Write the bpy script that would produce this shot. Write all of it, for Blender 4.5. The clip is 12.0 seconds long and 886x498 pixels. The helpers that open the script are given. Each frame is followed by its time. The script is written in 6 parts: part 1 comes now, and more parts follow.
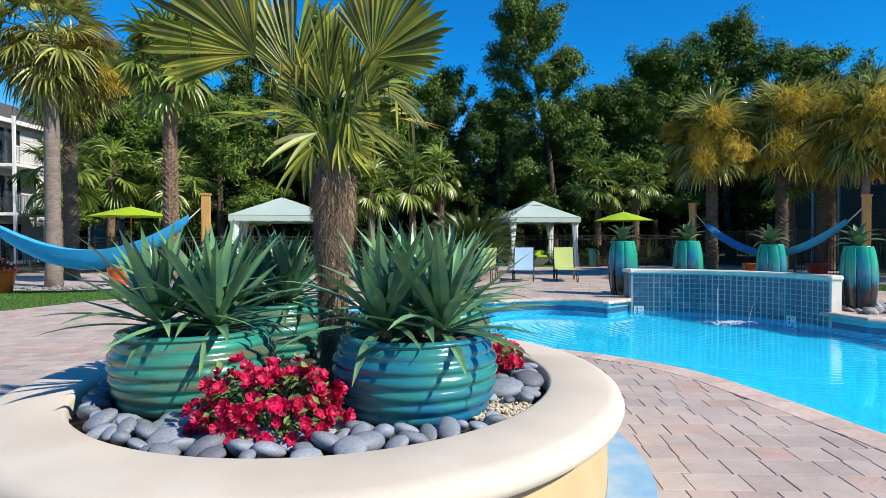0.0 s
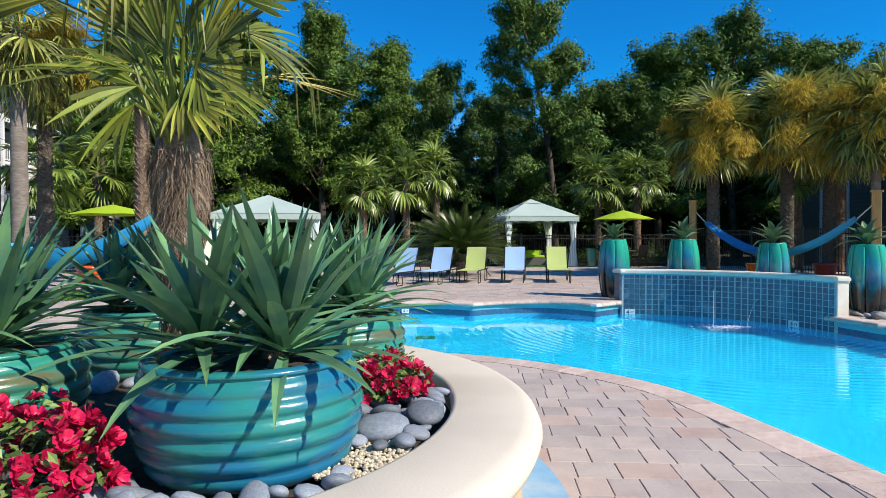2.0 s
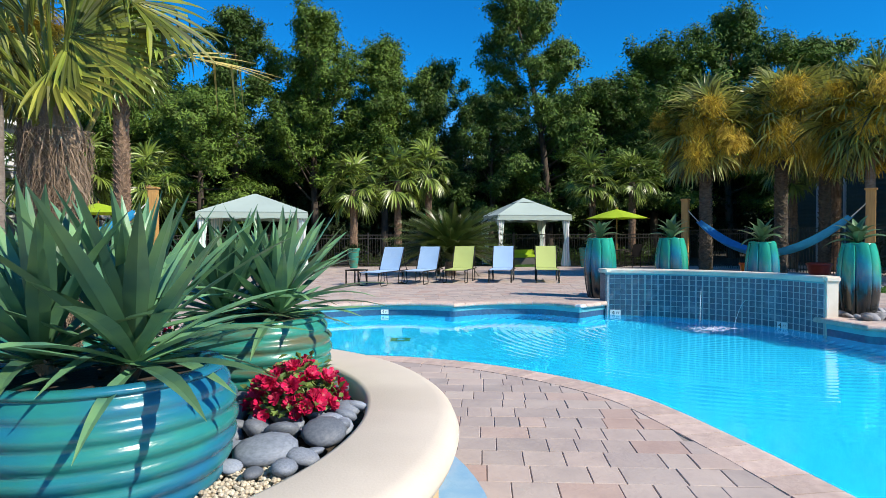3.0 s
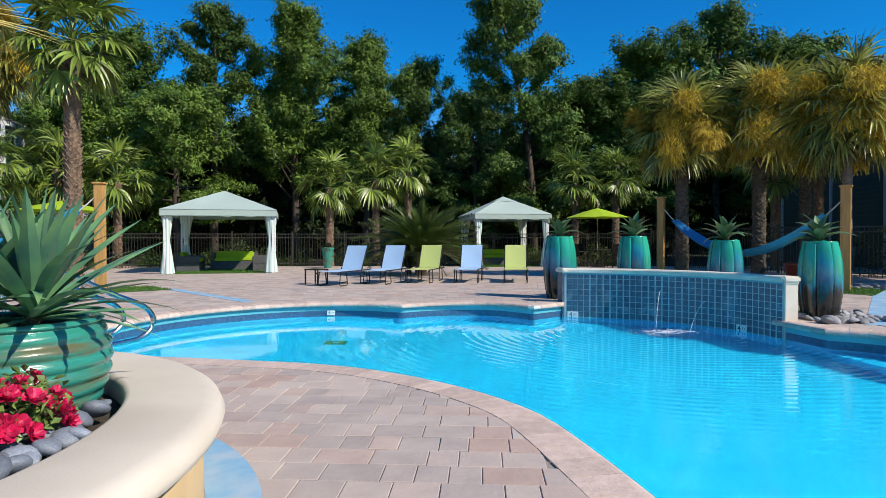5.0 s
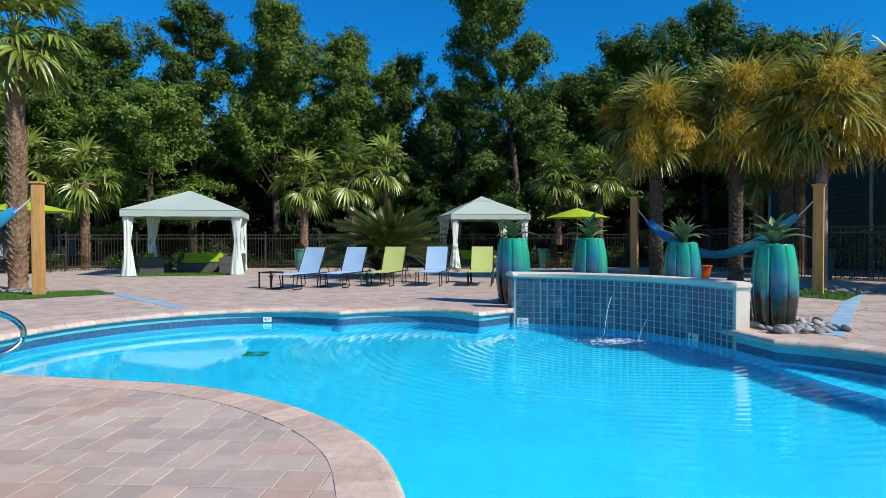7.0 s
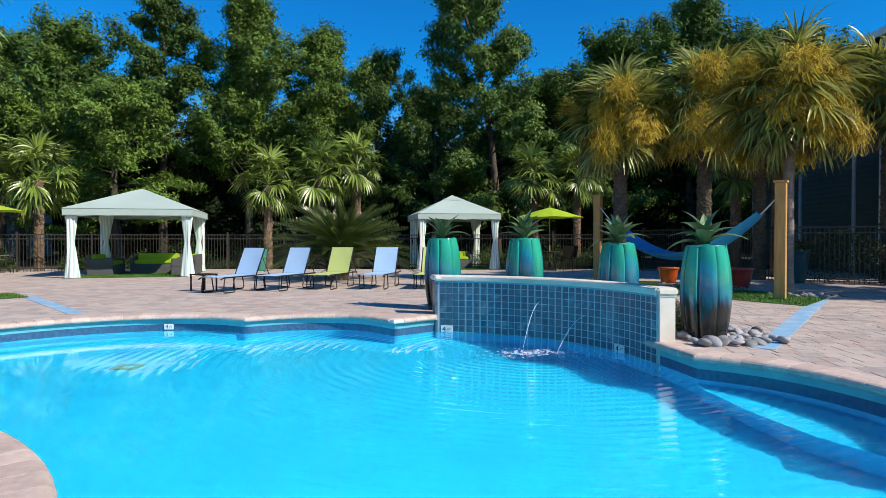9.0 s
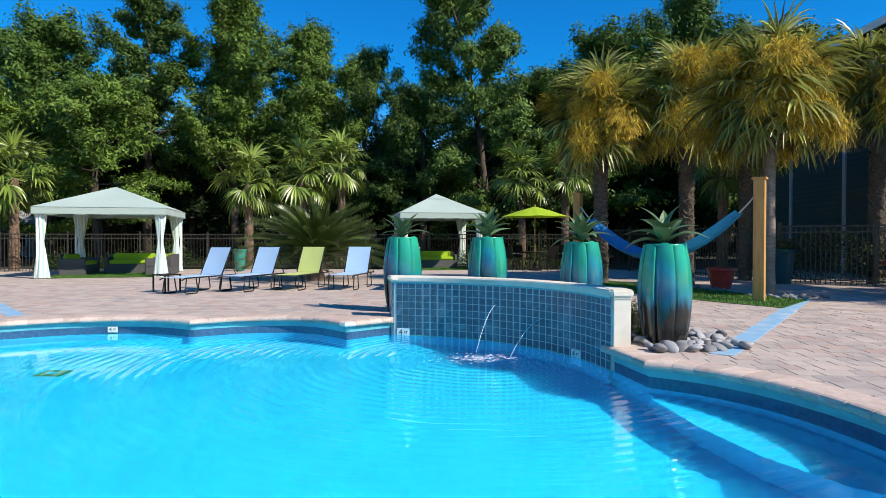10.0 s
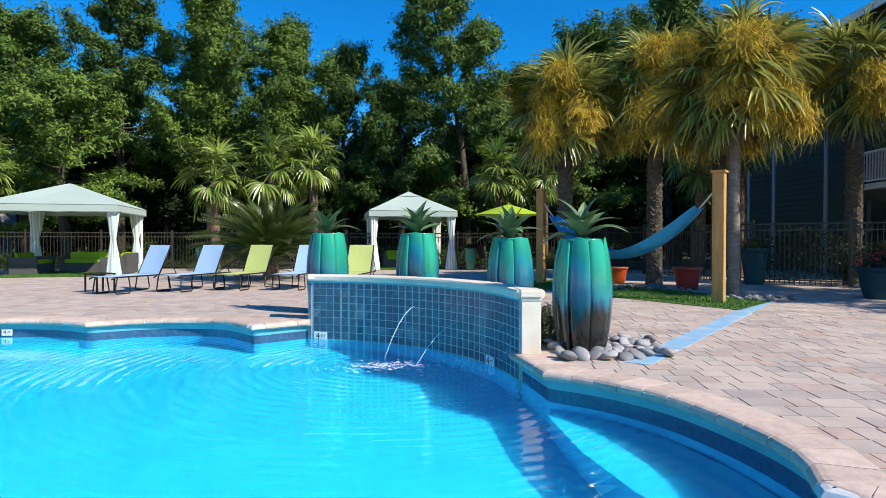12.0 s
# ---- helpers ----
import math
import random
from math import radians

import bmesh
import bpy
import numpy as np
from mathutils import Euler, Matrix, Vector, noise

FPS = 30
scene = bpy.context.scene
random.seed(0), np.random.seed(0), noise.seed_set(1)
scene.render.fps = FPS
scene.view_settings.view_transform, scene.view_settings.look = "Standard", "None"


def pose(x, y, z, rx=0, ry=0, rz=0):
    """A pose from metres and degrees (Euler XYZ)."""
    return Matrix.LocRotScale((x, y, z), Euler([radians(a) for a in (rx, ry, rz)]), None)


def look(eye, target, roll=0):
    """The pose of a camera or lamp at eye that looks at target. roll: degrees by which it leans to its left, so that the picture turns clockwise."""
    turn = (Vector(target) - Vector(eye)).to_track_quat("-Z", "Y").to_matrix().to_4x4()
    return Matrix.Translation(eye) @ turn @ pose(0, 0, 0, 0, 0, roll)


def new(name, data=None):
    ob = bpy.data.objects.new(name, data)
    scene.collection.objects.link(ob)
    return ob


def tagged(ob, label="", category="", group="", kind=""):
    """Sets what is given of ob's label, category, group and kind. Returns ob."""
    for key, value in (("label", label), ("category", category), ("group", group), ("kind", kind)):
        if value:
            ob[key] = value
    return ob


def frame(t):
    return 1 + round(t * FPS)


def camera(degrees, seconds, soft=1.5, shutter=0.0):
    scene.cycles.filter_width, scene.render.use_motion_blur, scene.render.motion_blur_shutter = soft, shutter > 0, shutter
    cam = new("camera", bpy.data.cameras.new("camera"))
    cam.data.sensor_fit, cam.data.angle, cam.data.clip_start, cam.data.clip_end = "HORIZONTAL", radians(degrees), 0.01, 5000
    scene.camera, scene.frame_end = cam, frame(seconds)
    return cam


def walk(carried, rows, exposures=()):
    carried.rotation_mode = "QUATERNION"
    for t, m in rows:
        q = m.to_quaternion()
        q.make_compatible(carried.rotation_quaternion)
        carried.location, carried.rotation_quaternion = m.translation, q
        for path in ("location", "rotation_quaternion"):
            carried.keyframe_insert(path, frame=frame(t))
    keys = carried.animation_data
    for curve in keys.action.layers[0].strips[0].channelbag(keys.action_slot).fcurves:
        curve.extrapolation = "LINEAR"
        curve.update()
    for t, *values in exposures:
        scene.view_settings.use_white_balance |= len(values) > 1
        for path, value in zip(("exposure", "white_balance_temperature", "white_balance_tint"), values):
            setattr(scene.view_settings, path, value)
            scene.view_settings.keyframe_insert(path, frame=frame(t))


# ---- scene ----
cam = camera(70.8, 12.0, soft=0.65)
METRES, EYE, TILT, LEAN, TURN = 7.8, 1.336, 0.0, 0.0, 0.0
ROWS = [
    (0.0, 0.0, 0.0, 0.0, -0.0, -1.02, 0.25),
    (0.5, 0.0177, 0.0315, -0.0027, 0.0, -1.01, 0.21),
    (1.0, 0.038, 0.0605, -0.0047, 0.27, -0.99, 0.22),
    (1.5, 0.0589, 0.0877, -0.0059, 0.63, -0.98, 0.21),
    (2.0, 0.0807, 0.1142, -0.0072, 0.7, -0.97, 0.21),
    (2.5, 0.1048, 0.1377, -0.0084, 0.72, -0.99, 0.19),
    (3.0, 0.1302, 0.1599, -0.0102, 0.71, -0.99, 0.2),
    (5.0, 0.249, 0.2363, -0.0173, 0.6, -0.95, 0.06),
    (5.5, 0.2814, 0.2569, -0.0172, 0.59, -0.94, 0.05),
    (6.0, 0.3146, 0.2786, -0.0149, 0.62, -0.94, 0.07),
    (6.5, 0.3479, 0.3008, -0.0119, 0.64, -0.95, 0.1),
    (7.0, 0.3812, 0.3213, -0.0118, 0.68, -0.97, 0.11),
    (9.0, 0.5558, 0.4439, -0.0134, 0.82, -0.91, 0.04),
    (9.5, 0.6003, 0.4753, -0.0146, 0.85, -0.91, 0.03),
    (10.0, 0.6421, 0.5055, -0.0164, 0.86, -0.89, 0.02),
    (10.5, 0.6809, 0.5328, -0.0191, 0.87, -0.88, 0.02),
    (11.0, 0.7179, 0.5588, -0.0213, 0.89, -0.88, -0.02),
    (11.5, 0.7523, 0.582, -0.0232, 0.89, -0.87, -0.0),
    (12.0, 0.785, 0.6042, -0.0249, 0.88, -0.84, -0.05),
]
walk(cam, [(t, pose(0, 0, EYE, TILT, LEAN, TURN) @ pose(METRES * x, METRES * y, METRES * z, 90 + pitch, roll, yaw)) for t, x, y, z, yaw, pitch, roll in ROWS],
     [(0.0, 0.56, 7000, 10), (3.0, 0.54, 7000, 10), (5.0, 0.36, 7000, 10), (7.0, 0.34, 7000, 10), (10.0, 0.56, 7000, 10), (12.0, 0.66, 7000, 10)])

# ---- world and sun ----
SUN_DIR = Vector((0.865, -0.50, 0.0)).normalized()
SUN_EL = radians(40)
world = bpy.data.worlds.new("sky")
scene.world = world
world.use_nodes = True
wn = world.node_tree
wn.nodes.clear()
sky = wn.nodes.new("ShaderNodeTexSky")
sky.sky_type, sky.sun_disc = "NISHITA", False
sky.sun_elevation, sky.sun_rotation = SUN_EL, math.atan2(SUN_DIR.x, SUN_DIR.y)
sky.air_density, sky.dust_density, sky.ozone_density = 1.0, 0.0, 2.0
bg = wn.nodes.new("ShaderNodeBackground")
bg.inputs["Strength"].default_value = 0.11
wout = wn.nodes.new("ShaderNodeOutputWorld")
deep = wn.nodes.new("ShaderNodeHueSaturation")
deep.inputs["Hue"].default_value, deep.inputs["Saturation"].default_value = 0.512, 1.70
deep.inputs["Value"].default_value = 1.12
wn.links.new(sky.outputs[0], deep.inputs["Color"])
wn.links.new(deep.outputs[0], bg.inputs["Color"])
wn.links.new(bg.outputs[0], wout.inputs["Surface"])
sun = new("sun", bpy.data.lights.new("sun", "SUN"))
sun.data.energy, sun.data.angle, sun.data.color = 4.1, radians(0.53), (1.0, 0.95, 0.87)
sun.matrix_world = look(Vector((SUN_DIR.x * math.cos(SUN_EL), SUN_DIR.y * math.cos(SUN_EL), math.sin(SUN_EL))) * 60, (0, 0, 0))


# ---- materials ----
def mat(name, c1, c2=None, scale=4.0, rough=0.6, metal=0.0, bump=0.0, bump_scale=40.0, spots=None, spot_scale=1.2, vary=0.0, coat=0.0,
        stretch=(1, 1, 1), island=False, trans=0.0, spec=None, place=False, edge=(0.48, 0.72)):
    """Two-scale procedural surface: c1 and c2 mixed by grain, spots of a third colour at a larger scale, shade varied from piece to piece."""
    m = bpy.data.materials.new(name)
    m.use_nodes = True
    nt = m.node_tree
    N, L = nt.nodes, nt.links
    b = N["Principled BSDF"]
    c2 = c2 or tuple(min(1.0, v * 0.8) for v in c1)
    tc = N.new("ShaderNodeTexCoord")
    mp = N.new("ShaderNodeMapping")
    mp.inputs["Scale"].default_value = stretch
    L.new(N.new("ShaderNodeNewGeometry").outputs["Position"] if place else tc.outputs["Object"], mp.inputs["Vector"])
    n1 = N.new("ShaderNodeTexNoise")
    n1.inputs["Scale"].default_value, n1.inputs["Detail"].default_value = scale, 6
    L.new(mp.outputs[0], n1.inputs["Vector"])
    ramp = N.new("ShaderNodeValToRGB")
    ramp.color_ramp.elements[0].position, ramp.color_ramp.elements[1].position = 0.35, 0.68
    ramp.color_ramp.elements[0].color, ramp.color_ramp.elements[1].color = (*c1, 1), (*c2, 1)
    L.new(n1.outputs[0], ramp.inputs[0])
    col = ramp.outputs[0]
    if spots:
        n2 = N.new("ShaderNodeTexNoise")
        n2.inputs["Scale"].default_value, n2.inputs["Detail"].default_value = spot_scale, 3
        L.new(mp.outputs[0], n2.inputs["Vector"])
        r2 = N.new("ShaderNodeValToRGB")
        r2.color_ramp.elements[0].position, r2.color_ramp.elements[1].position = edge
        L.new(n2.outputs[0], r2.inputs[0])
        mx = N.new("ShaderNodeMixRGB")
        mx.inputs["Color2"].default_value = (*spots, 1)
        L.new(r2.outputs[0], mx.inputs["Fac"])
        L.new(col, mx.inputs["Color1"])
        col = mx.outputs[0]
    if vary:
        if island:
            rnd = N.new("ShaderNodeNewGeometry").outputs["Random Per Island"]
        else:
            rnd = N.new("ShaderNodeObjectInfo").outputs["Random"]
        mr = N.new("ShaderNodeMapRange")
        mr.inputs["To Min"].default_value, mr.inputs["To Max"].default_value = 1 - vary, 1 + vary
        L.new(rnd, mr.inputs["Value"])
        hs = N.new("ShaderNodeHueSaturation")
        L.new(mr.outputs[0], hs.inputs["Value"])
        L.new(col, hs.inputs["Color"])
        col = hs.outputs[0]
    L.new(col, b.inputs["Base Color"])
    b.inputs["Roughness"].default_value, b.inputs["Metallic"].default_value = rough, metal
    b.inputs["Coat Weight"].default_value, b.inputs["Coat Roughness"].default_value = coat, 0.12
    if spec is not None:
        b.inputs["Specular IOR Level"].default_value = spec
    if bump:
        n3 = N.new("ShaderNodeTexNoise")
        n3.inputs["Scale"].default_value, n3.inputs["Detail"].default_value = bump_scale, 5
        L.new(mp.outputs[0], n3.inputs["Vector"])
        bp = N.new("ShaderNodeBump")
        bp.inputs["Strength"].default_value, bp.inputs["Distance"].default_value = bump, 0.02
        L.new(n3.outputs[0], bp.inputs["Height"])
        L.new(bp.outputs[0], b.inputs["Normal"])
    if trans:
        out = N["Material Output"]
        tr = N.new("ShaderNodeBsdfTranslucent")
        L.new(col, tr.inputs["Color"])
        ms = N.new("ShaderNodeMixShader")
        ms.inputs[0].default_value = trans
        L.new(b.outputs[0], ms.inputs[1])
        L.new(tr.outputs[0], ms.inputs[2])
        L.new(ms.outputs[0], out.inputs["Surface"])
    return m


def paver_material(name, island):
    """Tumbled concrete pavers: grey, tan and pink blends, one tone to a piece."""
    m = mat(name, (0.49, 0.395, 0.335), (0.36, 0.29, 0.255), scale=6, rough=0.85, bump=0.22, bump_scale=28, place=True, spots=(0.60, 0.51, 0.43), spot_scale=1.7)
    N, L = m.node_tree.nodes, m.node_tree.links
    if island:
        rnd = N.new("ShaderNodeNewGeometry").outputs["Random Per Island"]
    else:
        rnd = N.new("ShaderNodeObjectInfo").outputs["Random"]
    r = N.new("ShaderNodeValToRGB")
    r.color_ramp.interpolation = "LINEAR"
    el = r.color_ramp.elements
    el[0].position, el[0].color = 0.0, (0.29, 0.26, 0.245, 1)
    el[1].position, el[1].color = 1.0, (0.56, 0.475, 0.40, 1)
    for p, c in ((0.25, (0.48, 0.40, 0.35, 1)), (0.5, (0.52, 0.42, 0.36, 1)), (0.66, (0.45, 0.29, 0.23, 1)), (0.8, (0.36, 0.31, 0.29, 1))):
        e = el.new(p)
        e.color = c
    L.new(rnd, r.inputs[0])
    b = N["Principled BSDF"]
    src = b.inputs["Base Color"].links[0].from_socket
    mx = N.new("ShaderNodeMixRGB")
    mx.inputs["Fac"].default_value = 0.58
    L.new(src, mx.inputs["Color1"])
    L.new(r.outputs[0], mx.inputs["Color2"])
    L.new(mx.outputs[0], b.inputs["Base Color"])
    return m


def striped(name, c1, c2, width):
    """Woven awning cloth with soft stripes across."""
    m = mat(name, c1, c1, rough=0.9)
    N, L = m.node_tree.nodes, m.node_tree.links
    w = N.new("ShaderNodeTexWave")
    w.wave_type, w.bands_direction = "BANDS", "X"
    w.inputs["Scale"].default_value = width
    tc = N.new("ShaderNodeTexCoord")
    L.new(tc.outputs["Object"], w.inputs["Vector"])
    r = N.new("ShaderNodeValToRGB")
    r.color_ramp.elements[0].position, r.color_ramp.elements[1].position = 0.4, 0.6
    r.color_ramp.elements[0].color, r.color_ramp.elements[1].color = (*c1, 1), (*c2, 1)
    L.new(w.outputs[0], r.inputs[0])
    L.new(r.outputs[0], N["Principled BSDF"].inputs["Base Color"])
    return m


def water_material():
    m = bpy.data.materials.new("pool water")
    m.use_nodes = True
    N, L = m.node_tree.nodes, m.node_tree.links
    b = N["Principled BSDF"]
    b.inputs["Base Color"].default_value = (0.07, 0.91, 1.0, 1)
    b.inputs["Roughness"].default_value, b.inputs["IOR"].default_value = 0.045, 1.33
    b.inputs["Transmission Weight"].default_value = 1.0
    tc = N.new("ShaderNodeTexCoord")
    n = N.new("ShaderNodeTexNoise")
    n.inputs["Scale"].default_value, n.inputs["Detail"].default_value, n.inputs["Distortion"].default_value = 3.0, 3, 1.0
    L.new(tc.outputs["Object"], n.inputs["Vector"])
    # rings that spread from the two jets
    mp = N.new("ShaderNodeMapping")
    mp.inputs["Location"].default_value = (-5.35, -11.6, 0.0)
    L.new(tc.outputs["Object"], mp.inputs["Vector"])
    w = N.new("ShaderNodeTexWave")
    w.wave_type, w.rings_direction = "RINGS", "Z"
    w.inputs["Scale"].default_value, w.inputs["Distortion"].default_value, w.inputs["Detail"].default_value = 2.1, 2.6, 2
    L.new(mp.outputs[0], w.inputs["Vector"])
    g = N.new("ShaderNodeVectorMath")
    g.operation = "LENGTH"
    L.new(mp.outputs[0], g.inputs[0])
    fade = N.new("ShaderNodeMapRange")
    fade.inputs["From Min"].default_value, fade.inputs["From Max"].default_value = 0.2, 6.0
    fade.inputs["To Min"].default_value, fade.inputs["To Max"].default_value = 1.15, 0.0
    L.new(g.outputs["Value"], fade.inputs["Value"])
    mul = N.new("ShaderNodeMath")
    mul.operation = "MULTIPLY"
    L.new(w.outputs[0], mul.inputs[0])
    L.new(fade.outputs[0], mul.inputs[1])
    add = N.new("ShaderNodeMath")
    add.operation = "ADD"
    L.new(mul.outputs[0], add.inputs[0])
    calm = N.new("ShaderNodeMath")
    calm.operation = "MULTIPLY"
    calm.inputs[1].default_value = 0.05
    L.new(n.outputs[0], calm.inputs[0])
    L.new(calm.outputs[0], add.inputs[1])
    bp = N.new("ShaderNodeBump")
    bp.inputs["Strength"].default_value, bp.inputs["Distance"].default_value = 0.14, 0.03
    L.new(add.outputs[0], bp.inputs["Height"])
    L.new(bp.outputs[0], b.inputs["Normal"])
    return m


def glazed_petal(name):
    """Runny glaze: sea green on the shoulder, turquoise to deep blue in the middle, umber at the foot, each petal a little different."""
    m = mat(name, (0.01, 0.2, 0.2), rough=0.2, coat=0.25, bump=0.06, bump_scale=14)
    N, L = m.node_tree.nodes, m.node_tree.links
    tc = N.new("ShaderNodeTexCoord")
    mp = N.new("ShaderNodeMapping")
    mp.inputs["Scale"].default_value = (5.0, 5.0, 1.4)
    L.new(tc.outputs["Object"], mp.inputs["Vector"])
    runs = N.new("ShaderNodeTexNoise")
    runs.inputs["Scale"].default_value, runs.inputs["Detail"].default_value = 1.0, 5
    L.new(mp.outputs[0], runs.inputs["Vector"])
    xyz = N.new("ShaderNodeSeparateXYZ")
    L.new(tc.outputs["Object"], xyz.inputs[0])

    def muladd(a, k, b):
        n = N.new("ShaderNodeMath")
        n.operation = "MULTIPLY_ADD"
        L.new(a, n.inputs[0])
        n.inputs[1].default_value = k
        if isinstance(b, float):
            n.inputs[2].default_value = b
        else:
            L.new(b, n.inputs[2])
        return n.outputs[0]

    level = muladd(xyz.outputs["Z"], 0.66, -0.20)
    level = muladd(runs.outputs[0], 0.46, level)
    level = muladd(N.new("ShaderNodeObjectInfo").outputs["Random"], 0.30, level)
    hue = N.new("ShaderNodeValToRGB")
    el = hue.color_ramp.elements
    el[0].position, el[0].color = 0.18, (0.022, 0.017, 0.012, 1)
    el[1].position, el[1].color = 1.0, (0.018, 0.36, 0.22, 1)
    for p, c in ((0.36, (0.022, 0.034, 0.032)), (0.44, (0.010, 0.085, 0.11)), (0.56, (0.005, 0.12, 0.22)), (0.68, (0.008, 0.22, 0.26)), (0.80, (0.012, 0.26, 0.18))):
        el.new(p).color = (*c, 1)
    L.new(level, hue.inputs[0])
    fine = N.new("ShaderNodeMapping")
    fine.inputs["Scale"].default_value = (26.0, 26.0, 0.7)
    L.new(tc.outputs["Object"], fine.inputs["Vector"])
    drips = N.new("ShaderNodeTexNoise")
    drips.inputs["Scale"].default_value, drips.inputs["Detail"].default_value = 1.0, 3
    L.new(fine.outputs[0], drips.inputs["Vector"])
    ends = muladd(drips.outputs[0], 0.60, xyz.outputs["Z"])
    ends = muladd(runs.outputs[0], 0.30, ends)
    edge = N.new("ShaderNodeMapRange")
    edge.inputs["From Min"].default_value, edge.inputs["From Max"].default_value = 0.86, 1.02
    L.new(ends, edge.inputs["Value"])
    mx = N.new("ShaderNodeMixRGB")
    mx.inputs["Color1"].default_value = (0.018, 0.019, 0.017, 1)
    L.new(edge.outputs[0], mx.inputs["Fac"])
    L.new(hue.outputs[0], mx.inputs["Color2"])
    L.new(mx.outputs[0], N["Principled BSDF"].inputs["Base Color"])
    return m


